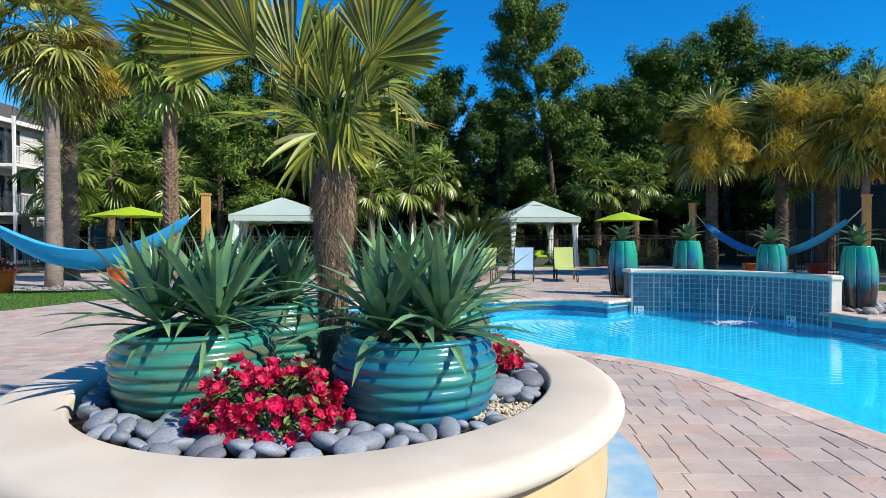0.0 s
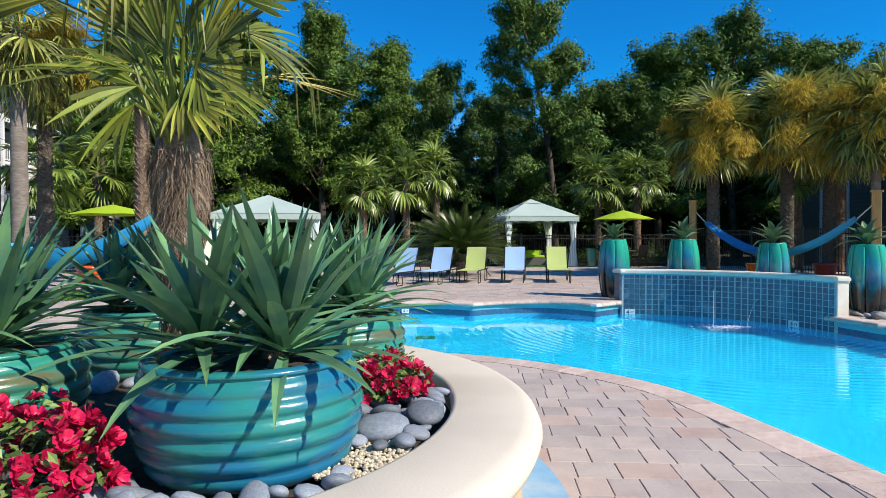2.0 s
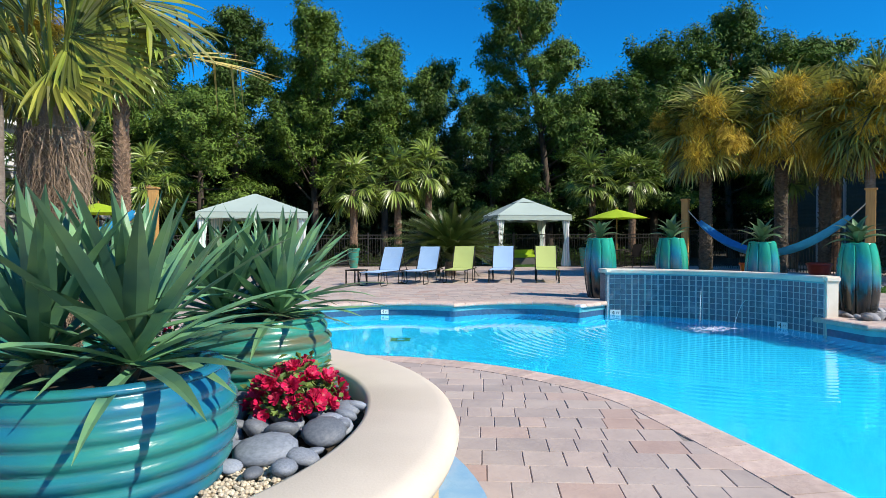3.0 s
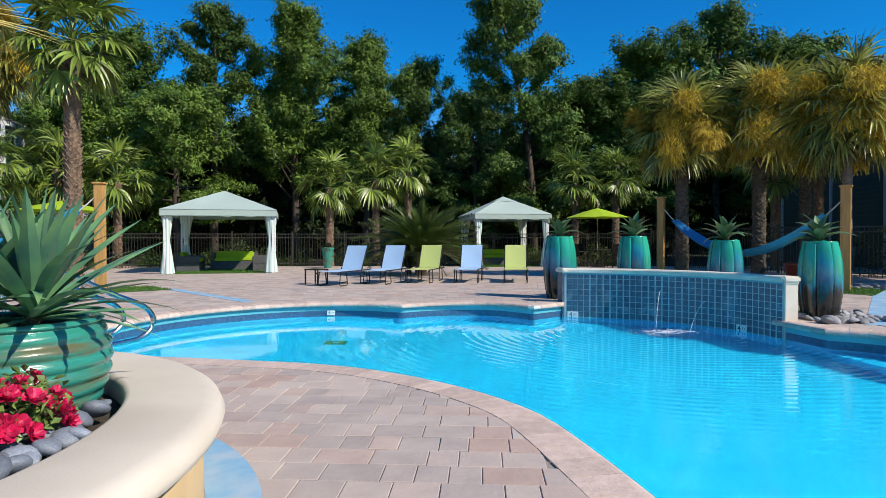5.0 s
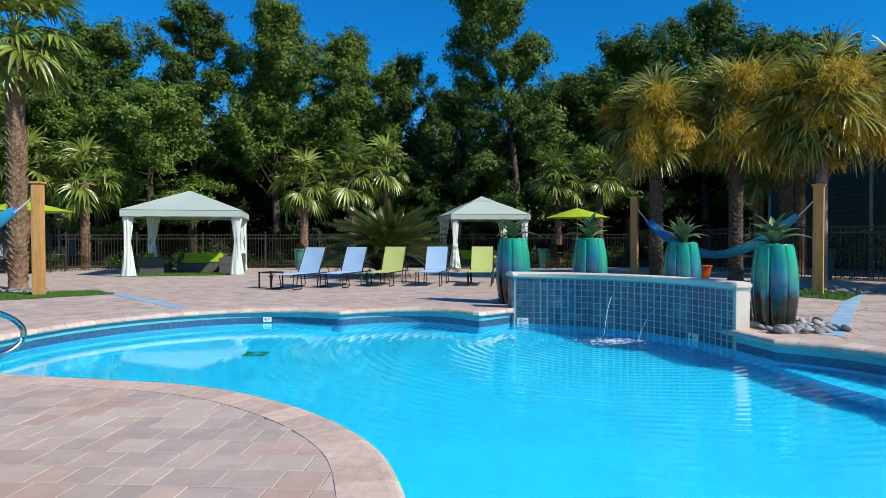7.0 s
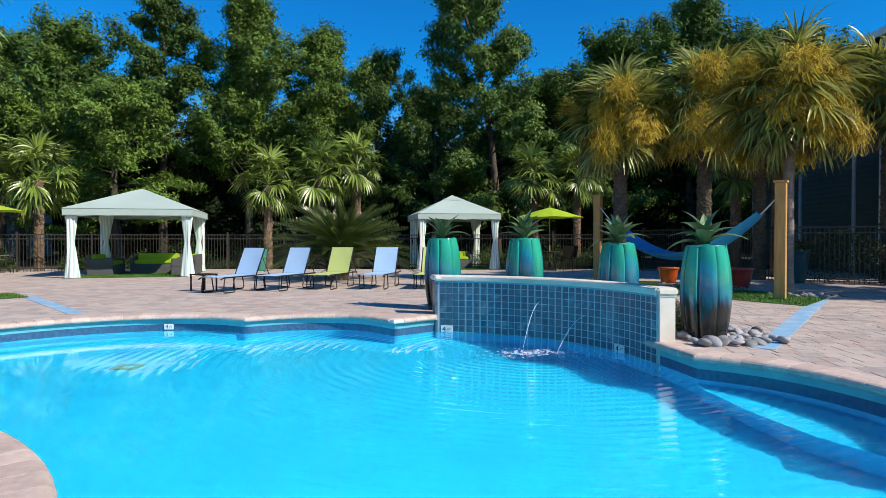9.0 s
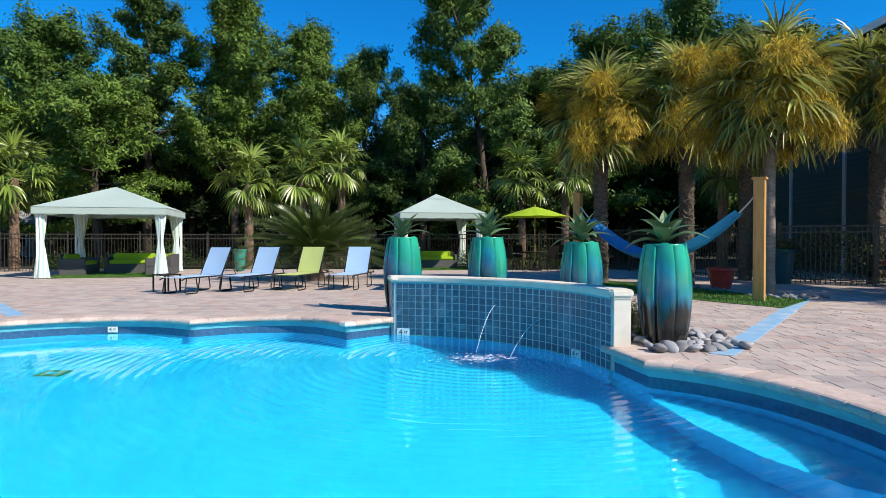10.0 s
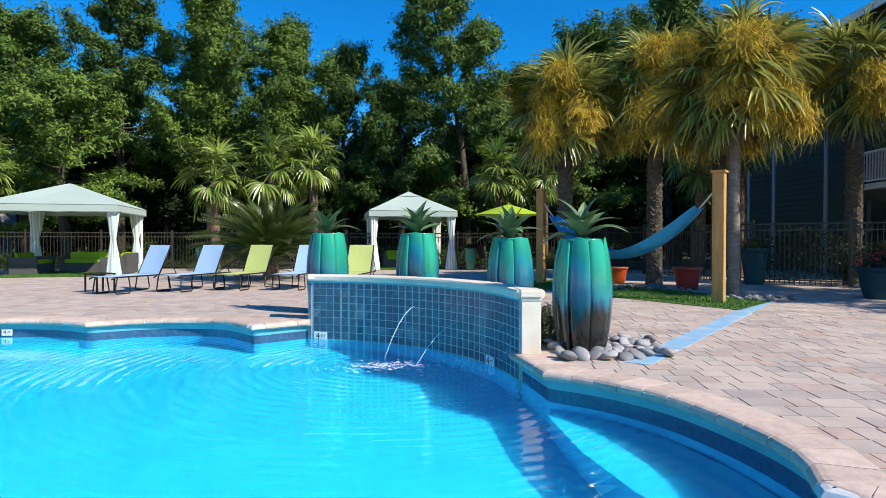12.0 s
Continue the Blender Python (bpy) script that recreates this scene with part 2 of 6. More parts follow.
M = dict(
    soil=mat("leaf litter", (0.035, 0.027, 0.017), (0.016, 0.016, 0.008), scale=6, rough=0.95, bump=0.5, spots=(0.03, 0.04, 0.012), spot_scale=0.4),
    sand=mat("joint sand", (0.31, 0.265, 0.23), (0.25, 0.21, 0.18), scale=30, rough=0.95, bump=0.2),
    paver=paver_material("paver", False),
    pavers=paver_material("pavers far", True),
    coping=mat("coping brick", (0.60, 0.47, 0.39), (0.49, 0.37, 0.31), scale=12, rough=0.8, bump=0.25, vary=0.14, place=True),
    blueband=mat("blue painted band", (0.20, 0.39, 0.56), (0.26, 0.44, 0.58), scale=8, rough=0.95, spec=0.15, bump=0.15, spots=(0.42, 0.49, 0.55), spot_scale=2.5),
    stucco=mat("cream stucco", (0.66, 0.585, 0.475), (0.61, 0.535, 0.435), scale=3, rough=0.85, bump=0.08, bump_scale=90, spots=(0.57, 0.50, 0.40), spot_scale=1.6),
    stucco_wall=mat("ochre stucco", (0.52, 0.38, 0.21), (0.46, 0.33, 0.18), scale=3, rough=0.9, bump=0.25, bump_scale=110),
    plaster=mat("pool plaster", (0.003, 0.45, 0.69), (0.002, 0.41, 0.65), scale=1.5, rough=0.7, bump=0.05, spec=0.0),
    fascia=mat("teal painted fascia", (0.10, 0.42, 0.46), (0.08, 0.36, 0.42), scale=6, rough=0.5),
    grout=mat("pale grout", (0.52, 0.55, 0.55), (0.40, 0.43, 0.44), scale=20, rough=0.9, bump=0.2),
    tile=mat("blue glazed tile", (0.022, 0.068, 0.12), (0.042, 0.11, 0.165), scale=14, rough=0.3, vary=0.17, coat=0.2, bump=0.1, bump_scale=60, place=True, spots=(0.21, 0.29, 0.34), spot_scale=3.5, edge=(0.54, 0.85)),
    waterline=mat("dark waterline tile", (0.03, 0.08, 0.16), (0.05, 0.12, 0.22), scale=20, rough=0.25, coat=0.3),
    mortar=mat("pale mortar", (0.58, 0.60, 0.61), (0.46, 0.49, 0.50), scale=30, rough=0.9),
    caps=mat("cream cast stone", (0.74, 0.67, 0.56), (0.67, 0.60, 0.49), scale=5, rough=0.8, bump=0.10, spots=(0.60, 0.53, 0.43)),
    teal=mat("turquoise glaze", (0.022, 0.21, 0.15), (0.03, 0.27, 0.21), scale=6, rough=0.27, coat=0.2, spots=(0.11, 0.12, 0.06), spot_scale=2.6, stretch=(1, 1, 7), edge=(0.47, 0.66), bump=0.1, bump_scale=25),
    teal_b=mat("blue green glaze", (0.018, 0.225, 0.195), (0.012, 0.165, 0.18), scale=5, rough=0.27, coat=0.2, spots=(0.008, 0.14, 0.26), spot_scale=2.2, stretch=(1, 1, 3), edge=(0.43, 0.62), bump=0.1, bump_scale=25),
    petal=glazed_petal("sea green and blue petal glaze"),
    petal_dark=mat("dark glaze", (0.008, 0.06, 0.075), (0.006, 0.04, 0.055), scale=3, rough=0.6, coat=0.05, spec=0.25, spots=(0.01, 0.07, 0.07)),
    potsoil=mat("potting soil", (0.06, 0.045, 0.03), (0.03, 0.022, 0.015), scale=40, rough=0.95, bump=0.5),
    stone=mat("river stone", (0.24, 0.27, 0.31), (0.16, 0.185, 0.22), scale=7, rough=0.6, vary=0.42, bump=0.12, bump_scale=50),
    stone_pale=mat("pale river stone", (0.33, 0.325, 0.325), (0.22, 0.22, 0.225), scale=7, rough=0.65, vary=0.4, bump=0.12),
    gravel=mat("cream gravel", (0.62, 0.54, 0.40), (0.50, 0.42, 0.30), scale=30, rough=0.8, vary=0.25, island=True),
    yucca=mat("yucca leaf", (0.135, 0.29, 0.125), (0.06, 0.17, 0.115), scale=5, rough=0.36, vary=0.4, spots=(0.25, 0.40, 0.12), spot_scale=2, trans=0.15),
    agave=mat("agave leaf", (0.11, 0.20, 0.075), (0.075, 0.15, 0.065), scale=6, rough=0.5, vary=0.25, trans=0.1),
    frond_near=mat("near palm leaf", (0.19, 0.225, 0.028), (0.06, 0.10, 0.014), scale=4, rough=0.42, spec=0.4, vary=0.65, island=True, spots=(0.36, 0.34, 0.05), spot_scale=3, trans=0.2),
    frond_brown=mat("dead palm leaf", (0.22, 0.14, 0.06), (0.14, 0.09, 0.04), scale=6, rough=0.8, vary=0.3, trans=0.15),
    frond_dry=mat("dry palm leaf", (0.55, 0.45, 0.14), (0.36, 0.28, 0.07), scale=6, rough=0.7, trans=0.2),
    frond=mat("palm leaf", (0.205, 0.275, 0.045), (0.085, 0.135, 0.022), scale=2, rough=0.34, vary=0.65, island=True, trans=0.15),
    frond_sabal=mat("sabal leaf", (0.34, 0.35, 0.085), (0.13, 0.15, 0.03), scale=2, rough=0.32, vary=0.75, island=True, trans=0.2, spec=0.7),
    cycad=mat("cycad leaf", (0.085, 0.125, 0.024), (0.04, 0.07, 0.014), scale=3, rough=0.32, vary=0.3, trans=0.12),
    blossom=mat("seed cluster", (0.62, 0.47, 0.05), (0.34, 0.225, 0.022), scale=8, rough=0.8, vary=0.6, island=True, trans=0.3),
    fibre=mat("palm fibre", (0.28, 0.185, 0.12), (0.13, 0.085, 0.055), scale=14, rough=0.95, bump=0.9, bump_scale=60, stretch=(1, 1, 0.3), vary=0.2),
    fibre_near=mat("shaggy palm fibre", (0.36, 0.26, 0.18), (0.17, 0.115, 0.075), scale=14, rough=0.95, bump=0.9, bump_scale=60, stretch=(1, 1, 0.5), vary=0.4, island=True),
    sabal_bark=mat("grey palm bark", (0.14, 0.11, 0.08), (0.07, 0.055, 0.04), scale=8, rough=0.9, bump=0.6, bump_scale=25, stretch=(1, 1, 2.5)),
    sabal_grey=mat("smooth grey palm bark", (0.26, 0.22, 0.185), (0.15, 0.122, 0.10), scale=7, rough=0.9, bump=0.4, bump_scale=25, stretch=(1, 1, 4), spots=(0.15, 0.12, 0.10)),
    bark=mat("tree bark", (0.10, 0.075, 0.055), (0.05, 0.04, 0.03), scale=8, rough=0.95, bump=0.7, bump_scale=20, stretch=(1, 1, 0.3)),
    leaf=mat("oak leaf", (0.112, 0.198, 0.031), (0.048, 0.10, 0.018), scale=0.5, rough=0.6, vary=0.5, island=True, trans=0.16, spec=0.25),
    leaf_b=mat("bright leaf", (0.145, 0.235, 0.034), (0.068, 0.128, 0.02), scale=0.5, rough=0.6, vary=0.5, island=True, trans=0.16, spec=0.25),
    leaf_dark=mat("dark leaf", (0.078, 0.138, 0.027), (0.036, 0.078, 0.016), scale=0.5, rough=0.55, vary=0.5, island=True, trans=0.16, spec=0.2),
    leaf_tall=mat("tall tree leaf", (0.115, 0.195, 0.036), (0.055, 0.11, 0.02), scale=0.5, rough=0.55, vary=0.5, island=True, trans=0.16, spec=0.2),
    # foliage colours lowered to the darkness of woodland shade
    far_wood=mat("distant foliage in shade colours", (0.022, 0.04, 0.011), (0.008, 0.016, 0.005), scale=2.2, rough=0.9, bump=0.8, bump_scale=3, spec=0.1, place=True),
    # near-black leaf colour holds the understory's and hedge's shade; potted plants share it
    shrub=mat("shrub leaf darkened for shade", (0.02, 0.038, 0.009), (0.012, 0.025, 0.006), scale=2, rough=0.6, spec=0.25, vary=0.4, island=True, trans=0.2),
    petal_red=mat("azalea petal", (0.70, 0.013, 0.10), (0.46, 0.006, 0.05), scale=24, rough=0.5, vary=0.35, island=True, trans=0.22),
    azalea_leaf=mat("azalea leaf", (0.20, 0.29, 0.07), (0.08, 0.14, 0.035), scale=10, rough=0.45, vary=0.35, island=True, trans=0.15),
    grass=mat("turf", (0.07, 0.17, 0.02), (0.045, 0.12, 0.015), scale=30, rough=0.9, vary=0.3, island=True),
    wood=mat("cedar post", (0.55, 0.31, 0.095), (0.41, 0.21, 0.065), scale=5, rough=0.75, bump=0.3, stretch=(4, 4, 0.4)),
    cloth=mat("seafoam canopy cloth", (0.38, 0.475, 0.43), (0.36, 0.45, 0.405), scale=1.3, rough=0.9, bump=0.12, bump_scale=5),
    curtain=striped("striped curtain cloth", (0.70, 0.74, 0.68), (0.42, 0.58, 0.54), 3.2),
    piping=mat("grey green piping", (0.20, 0.28, 0.25), (0.17, 0.24, 0.215), scale=20, rough=0.85),
    dark_metal=mat("dark bronze metal", (0.03, 0.026, 0.022), (0.02, 0.018, 0.016), scale=20, rough=0.45, metal=0.6),
    black_metal=mat("black fence metal", (0.04, 0.035, 0.028), (0.03, 0.026, 0.02), scale=20, rough=0.4),
    steel=mat("polished steel", (0.62, 0.61, 0.59), (0.48, 0.47, 0.46), scale=3, rough=0.22, metal=1.0),
    sling_blue=mat("pale blue sling", (0.36, 0.54, 0.73), (0.33, 0.50, 0.69), scale=60, rough=0.75, bump=0.2, bump_scale=300),
    sling_lime=mat("lime sling", (0.47, 0.55, 0.18), (0.43, 0.50, 0.155), scale=60, rough=0.75, bump=0.2, bump_scale=300),
    lime=mat("lime cloth", (0.40, 0.58, 0.02), (0.34, 0.52, 0.02), scale=6, rough=0.8, trans=0.15),
    hammock=mat("azure hammock cloth", (0.018, 0.30, 0.62), (0.016, 0.24, 0.54), scale=8, rough=0.8, trans=0.2),
    hammock_sky=mat("sky blue hammock cloth", (0.022, 0.44, 0.80), (0.02, 0.38, 0.74), scale=8, rough=0.8, trans=0.25),
    rope=mat("white rope", (0.65, 0.62, 0.56), (0.5, 0.48, 0.44), scale=50, rough=0.9),
    rattan=mat("grey rattan", (0.10, 0.10, 0.10), (0.06, 0.06, 0.06), scale=40, rough=0.7, bump=0.6, bump_scale=90),
    orange=mat("orange glaze", (0.62, 0.10, 0.01), (0.50, 0.07, 0.01), scale=5, rough=0.25, coat=0.4),
    redpot=mat("terracotta red glaze", (0.40, 0.04, 0.02), (0.30, 0.03, 0.02), scale=5, rough=0.3, coat=0.4),
    white=mat("white paint", (0.78, 0.78, 0.76), (0.70, 0.70, 0.68), scale=2, rough=0.6),
    # siding colour lowered so the wall reads as shaded by the palms
    siding=mat("grey green siding darkened for shade", (0.058, 0.07, 0.056), (0.047, 0.057, 0.046), scale=1.5, rough=0.7),
    beige=mat("pale grey siding", (0.58, 0.59, 0.58), (0.52, 0.53, 0.53), scale=1.5, rough=0.8),
    trim=mat("grey trim paint", (0.42, 0.44, 0.43), (0.36, 0.38, 0.37), scale=3, rough=0.6),
    roof=mat("shingle roof", (0.10, 0.095, 0.09), (0.06, 0.058, 0.055), scale=10, rough=0.9, bump=0.4),
    glass=mat("window glass", (0.03, 0.04, 0.05), (0.02, 0.03, 0.04), scale=1, rough=0.05, spec=0.8),
    black=mat("black paint", (0.01, 0.01, 0.01), (0.015, 0.015, 0.015), rough=0.6),
    drain=mat("green drain cover", (0.05, 0.20, 0.10), (0.04, 0.15, 0.08), rough=0.6),
    foam=mat("white water foam", (0.75, 0.85, 0.9), (0.6, 0.78, 0.88), scale=20, rough=0.4),
    water=water_material(),
)


# ---- geometry helpers ----
class Geo:
    """Vertices and faces gathered for one mesh."""

    def __init__(self):
        self.v, self.f = [], []

    def add(self, verts, faces, m=None):
        o = len(self.v)
        self.v += [tuple(m @ Vector(p)) for p in verts] if m else [tuple(p) for p in verts]
        self.f += [tuple(i + o for i in q) for q in faces]
        return self

    def box(self, c, s, m=None):
        x, y, z = c
        a, b, h = s[0] / 2, s[1] / 2, s[2] / 2
        vs = [(x + i * a, y + j * b, z + k * h) for k in (-1, 1) for i, j in ((-1, -1), (1, -1), (1, 1), (-1, 1))]
        return self.add(vs, [(3, 2, 1, 0), (4, 5, 6, 7), (0, 1, 5, 4), (1, 2, 6, 5), (2, 3, 7, 6), (3, 0, 4, 7)], m)

    def lathe(self, prof, n=32, m=None, closed=True):
        vs = [(r * math.cos(2 * math.pi * i / n), r * math.sin(2 * math.pi * i / n), z) for r, z in prof for i in range(n)]
        fs = []
        for k in range(len(prof) - 1):
            for i in range(n):
                j = (i + 1) % n
                fs.append((k * n + i, k * n + j, (k + 1) * n + j, (k + 1) * n + i))
        if closed:
            fs.append(tuple(range(n - 1, -1, -1)))
            fs.append(tuple((len(prof) - 1) * n + i for i in range(n)))
        return self.add(vs, fs, m)

    def tube(self, pts, r, n=8, m=None):
        pts = [Vector(p) for p in pts]
        rs = r if isinstance(r, (list, tuple)) else [r] * len(pts)
        vs, fs = [], []
        up = Vector((0, 0, 1))
        for k, p in enumerate(pts):
            d = (pts[min(k + 1, len(pts) - 1)] - pts[max(k - 1, 0)]).normalized()
            a = d.cross(up if abs(d.z) < 0.95 else Vector((1, 0, 0))).normalized()
            b = d.cross(a)
            vs += [p + rs[k] * (a * math.cos(2 * math.pi * i / n) + b * math.sin(2 * math.pi * i / n)) for i in range(n)]
        for k in range(len(pts) - 1):
            for i in range(n):
                j = (i + 1) % n
                fs.append((k * n + i, (k + 1) * n + i, (k + 1) * n + j, k * n + j))
        fs += [tuple(range(n)), tuple((len(pts) - 1) * n + i for i in range(n - 1, -1, -1))]
        return self.add(vs, fs, m)

    def mesh(self, name, material, smooth=False, bevel=0.0):
        me = bpy.data.meshes.new(name)
        me.from_pydata(self.v, [], self.f)
        if bevel:
            bm = bmesh.new()
            bm.from_mesh(me)
            bmesh.ops.bevel(bm, geom=[e for e in bm.edges if e.is_manifold and e.calc_face_angle(0) > 0.6], offset=bevel, segments=2, affect="EDGES", clamp_overlap=True)
            bm.to_mesh(me)
            bm.free()
        me.materials.append(material)
        if smooth:
            me.shade_smooth()
        me.update()
        return me


def part(name, geo, material, parent=None, label="", smooth=False, bevel=0.0, at=None):
    """One mesh object, under a thing or a part if a parent is given."""
    ob = new(name, geo if isinstance(geo, bpy.types.Mesh) else geo.mesh(name, material, smooth, bevel))
    if parent:
        ob.parent = parent
    if at is not None:
        ob.matrix_basis = at
    return tagged(ob, label)


def thing(name, label, category, at=None, group=""):
    ob = tagged(new(name), label, category, group)
    ob.empty_display_size = 0.1
    if at is not None:
        ob.matrix_basis = at
    return ob


def smooth_closed(pts, sharp=(), step=0.12):
    """A closed curve through pts (Catmull-Rom), broken at the indices in sharp."""
    n, out = len(pts), []
    for i in range(n):
        p0, p1, p2, p3 = (Vector((*pts[(i + k) % n], 0)) for k in (-1, 0, 1, 2))
        if i in sharp:
            p0 = p1 * 2 - p2
        if (i + 1) % n in sharp:
            p3 = p2 * 2 - p1
        m = max(1, round((p2 - p1).length / step))
        for k in range(m):
            t = k / m
            q = 0.5 * (2 * p1 + (p2 - p0) * t + (2 * p0 - 5 * p1 + 4 * p2 - p3) * t * t + (3 * p1 - p0 - 3 * p2 + p3) * t ** 3)
            out.append((q.x, q.y))
    return out


def area(poly):
    return sum(a[0] * b[1] - b[0] * a[1] for a, b in zip(poly, poly[1:] + poly[:1])) / 2


def offset(poly, d):
    """Move a counter-clockwise outline outwards by d."""
    n, out = len(poly), []
    for i in range(n):
        a, b, c = Vector(poly[i - 1]), Vector(poly[i]), Vector(poly[(i + 1) % n])
        u, v = (b - a).normalized(), (c - b).normalized()
        nrm = Vector((u.y + v.y, -u.x - v.x))
        nrm = nrm.normalized() if nrm.length > 1e-6 else Vector((u.y, -u.x))
        k = max(0.55, nrm.dot(Vector((u.y, -u.x))))
        out.append(tuple(b + nrm * (d / k)))
    return out


def inside(poly, x, y):
    """Even-odd test for arrays of points."""
    c = np.zeros(np.shape(x), bool)
    P = np.array(poly)
    Q = np.roll(P, -1, 0)
    for (x1, y1), (x2, y2) in zip(P, Q):
        if y1 == y2:
            continue
        c ^= ((y1 > y) != (y2 > y)) & (x < (x2 - x1) * (y - y1) / (y2 - y1) + x1)
    return c


def filled(outer, inner, z):
    """A flat sheet inside outer with the hole inner."""
    bm = bmesh.new()
    edges = []
    for ring in (outer, inner):
        if not ring:
            continue
        vs = [bm.verts.new((x, y, z)) for x, y in ring]
        edges += [bm.edges.new((vs[i], vs[(i + 1) % len(vs)])) for i in range(len(vs))]
    bmesh.ops.triangle_fill(bm, use_beauty=True, edges=edges)
    bmesh.ops.recalc_face_normals(bm, faces=bm.faces)
    if bm.faces and sum(f.normal.z for f in bm.faces) < 0:
        bmesh.ops.reverse_faces(bm, faces=bm.faces)
    return bm


def bm_object(name, bm, material):
    me = bpy.data.meshes.new(name)
    bm.to_mesh(me)
    bm.free()
    me.materials.append(material)
    return new(name, me)


def band(poly, rings, closed=True):
    """Skin between outlines: rings is a list of (offset, z) from the outline poly."""
    g = Geo()
    loops = [[(x, y, z) for x, y in offset(poly, d)] for d, z in rings]
    n = len(poly)
    vs = [p for l in loops for p in l]
    fs = []
    for k in range(len(rings) - 1):
        for i in range(n if closed else n - 1):
            j = (i + 1) % n
            fs.append((k * n + i, k * n + j, (k + 1) * n + j, (k + 1) * n + i))
    return g.add(vs, fs)


# ---- the plan ----
WATER = -0.26
FLOOR = -0.98
# the pool's edge, counter-clockwise, from the near side
POOL_PTS = [(2.97, 4.16), (3.15, 3.3), (3.9, 2.4), (5.2, 1.9), (6.8, 2.0), (8.3, 2.9), (9.1, 4.4), (9.0, 6.2), (8.5, 7.0),
            (7.87, 7.6), (8.02, 8.1), (7.95, 8.7), (7.72, 9.35), (7.35, 9.85), (6.95, 10.15),
            (6.79, 10.95), (6.62, 11.56), (6.36, 12.08), (6.03, 12.53), (5.64, 12.90), (5.18, 13.20), (4.65, 13.43), (4.06, 13.58),
            (3.45, 13.02), (2.85, 13.6), (2.25, 13.72), (1.65, 13.6),
            (1.07, 13.25), (0.5, 13.52), (-0.2, 13.6), (-1.0, 13.38), (-1.75, 12.88), (-2.35, 12.2), (-2.75, 11.3), (-2.85, 10.3), (-2.6, 9.3), (-2.05, 8.6),
            (-1.2, 8.2), (-0.58, 8.06), (0.0, 7.94), (0.56, 7.82), (1.13, 7.58), (1.65, 7.22), (2.1, 6.78), (2.43, 6.32), (2.62, 5.86), (2.84, 4.9)]
SHARP = (9, 14, 15, 22, 23, 27)
POOL = smooth_closed(POOL_PTS, SHARP, 0.13)
PLANTER, R_IN, R_OUT, RIM, OVAL = (-0.73, 3.91), 1.36, 1.78, 0.50, 1.12


def circle(c, r, n=64):
    return [(c[0] + r * math.cos(2 * math.pi * i / n), c[1] + r * math.sin(2 * math.pi * i / n)) for i in range(n)]


def build_ground():
    hole = offset(POOL, 0.02)
    g = bm_object("ground", filled([(-1500, -1500), (1500, -1500), (1500, 1500), (-1500, 1500)], hole, -0.06), M["soil"])
    tagged(g, "dark leaf litter and soil under the trees", "ground", kind="structure")
    bed = bm_object("patio", filled([(-17, -7), (20, -7), (20, 29.2), (-17, 29.2)], hole, -0.0075), M["sand"])
    tagged(bed, "patio of tumbled pink and grey pavers", "pavement", kind="structure")
    return bed


def build_pool():
    pool = tagged(bm_object("pool_basin", filled(offset(POOL, 0.03), [], FLOOR), M["plaster"]), "bright blue plastered swimming pool basin", "pool", kind="structure")
    part("pool_wall", band(POOL, [(0.03, FLOOR), (0.03, -0.33)]), M["plaster"], pool, smooth=True)
    part("waterline_tile", band(POOL, [(0.03, -0.33), (0.025, -0.16)]), M["waterline"], pool, "dark blue waterline tile", smooth=True)
    part("fascia", band(POOL, [(0.02, -0.16), (0.018, -0.05)]), M["fascia"], pool, "teal painted fascia under the coping", smooth=True)
    # shallow ledge along the far curved end
    ledge = [(-2.83, 10.4), (-2.72, 11.35), (-2.32, 12.23), (-1.72, 12.92), (-0.98, 13.42), (-0.2, 13.62), (0.5, 13.54), (0.9, 13.33), (0.2, 12.9), (-0.6, 12.62), (-1.25, 12.1), (-1.75, 11.3), (-1.95, 10.3), (-1.9, 9.6), (-2.6, 9.4)]
    ledge = smooth_closed(ledge, (7, 13, 14), 0.2)
    if area(ledge) < 0:
        ledge.reverse()
    bm = filled(ledge, [], -0.46)
    ob = bm_object("ledge", bm, M["plaster"])
    ob.parent = pool
    part("ledge_riser", band(ledge, [(0.0, FLOOR), (0.0, -0.46)]), M["plaster"], pool, smooth=True)
    # bench seat under the water below the pier
    seat = [(6.97, 10.17), (7.36, 9.87), (7.74, 9.36), (7.97, 8.71), (8.04, 8.1), (7.89, 7.59), (7.52, 7.85), (7.22, 8.4), (7.03, 9.1), (6.93, 9.9)]
    if area(seat) < 0:
        seat.reverse()
    ob = bm_object("bench", filled(seat, [], -0.52), M["plaster"])
    ob.parent = pool
    part("bench_riser", band(seat, [(0.0, FLOOR), (0.0, -0.52)]), M["plaster"], pool)
    w = bm_object("water", filled(offset(POOL, 0.022), [], WATER), M["water"])
    w.visible_shadow = False
    tagged(w, "clear turquoise pool water with fine ripples", "water", kind="structure")
    d = thing("pool_drain", "square green drain cover on the pool floor", "drain", pose(0.2, 11.35, FLOOR))
    part("cover", Geo().box((0, 0, 0.012), (0.32, 0.32, 0.024)), M["drain"], d, bevel=0.005)
    part("grate", Geo().box((0, 0, 0.03), (0.10, 0.10, 0.012)), M["plaster"], d)
    return pool


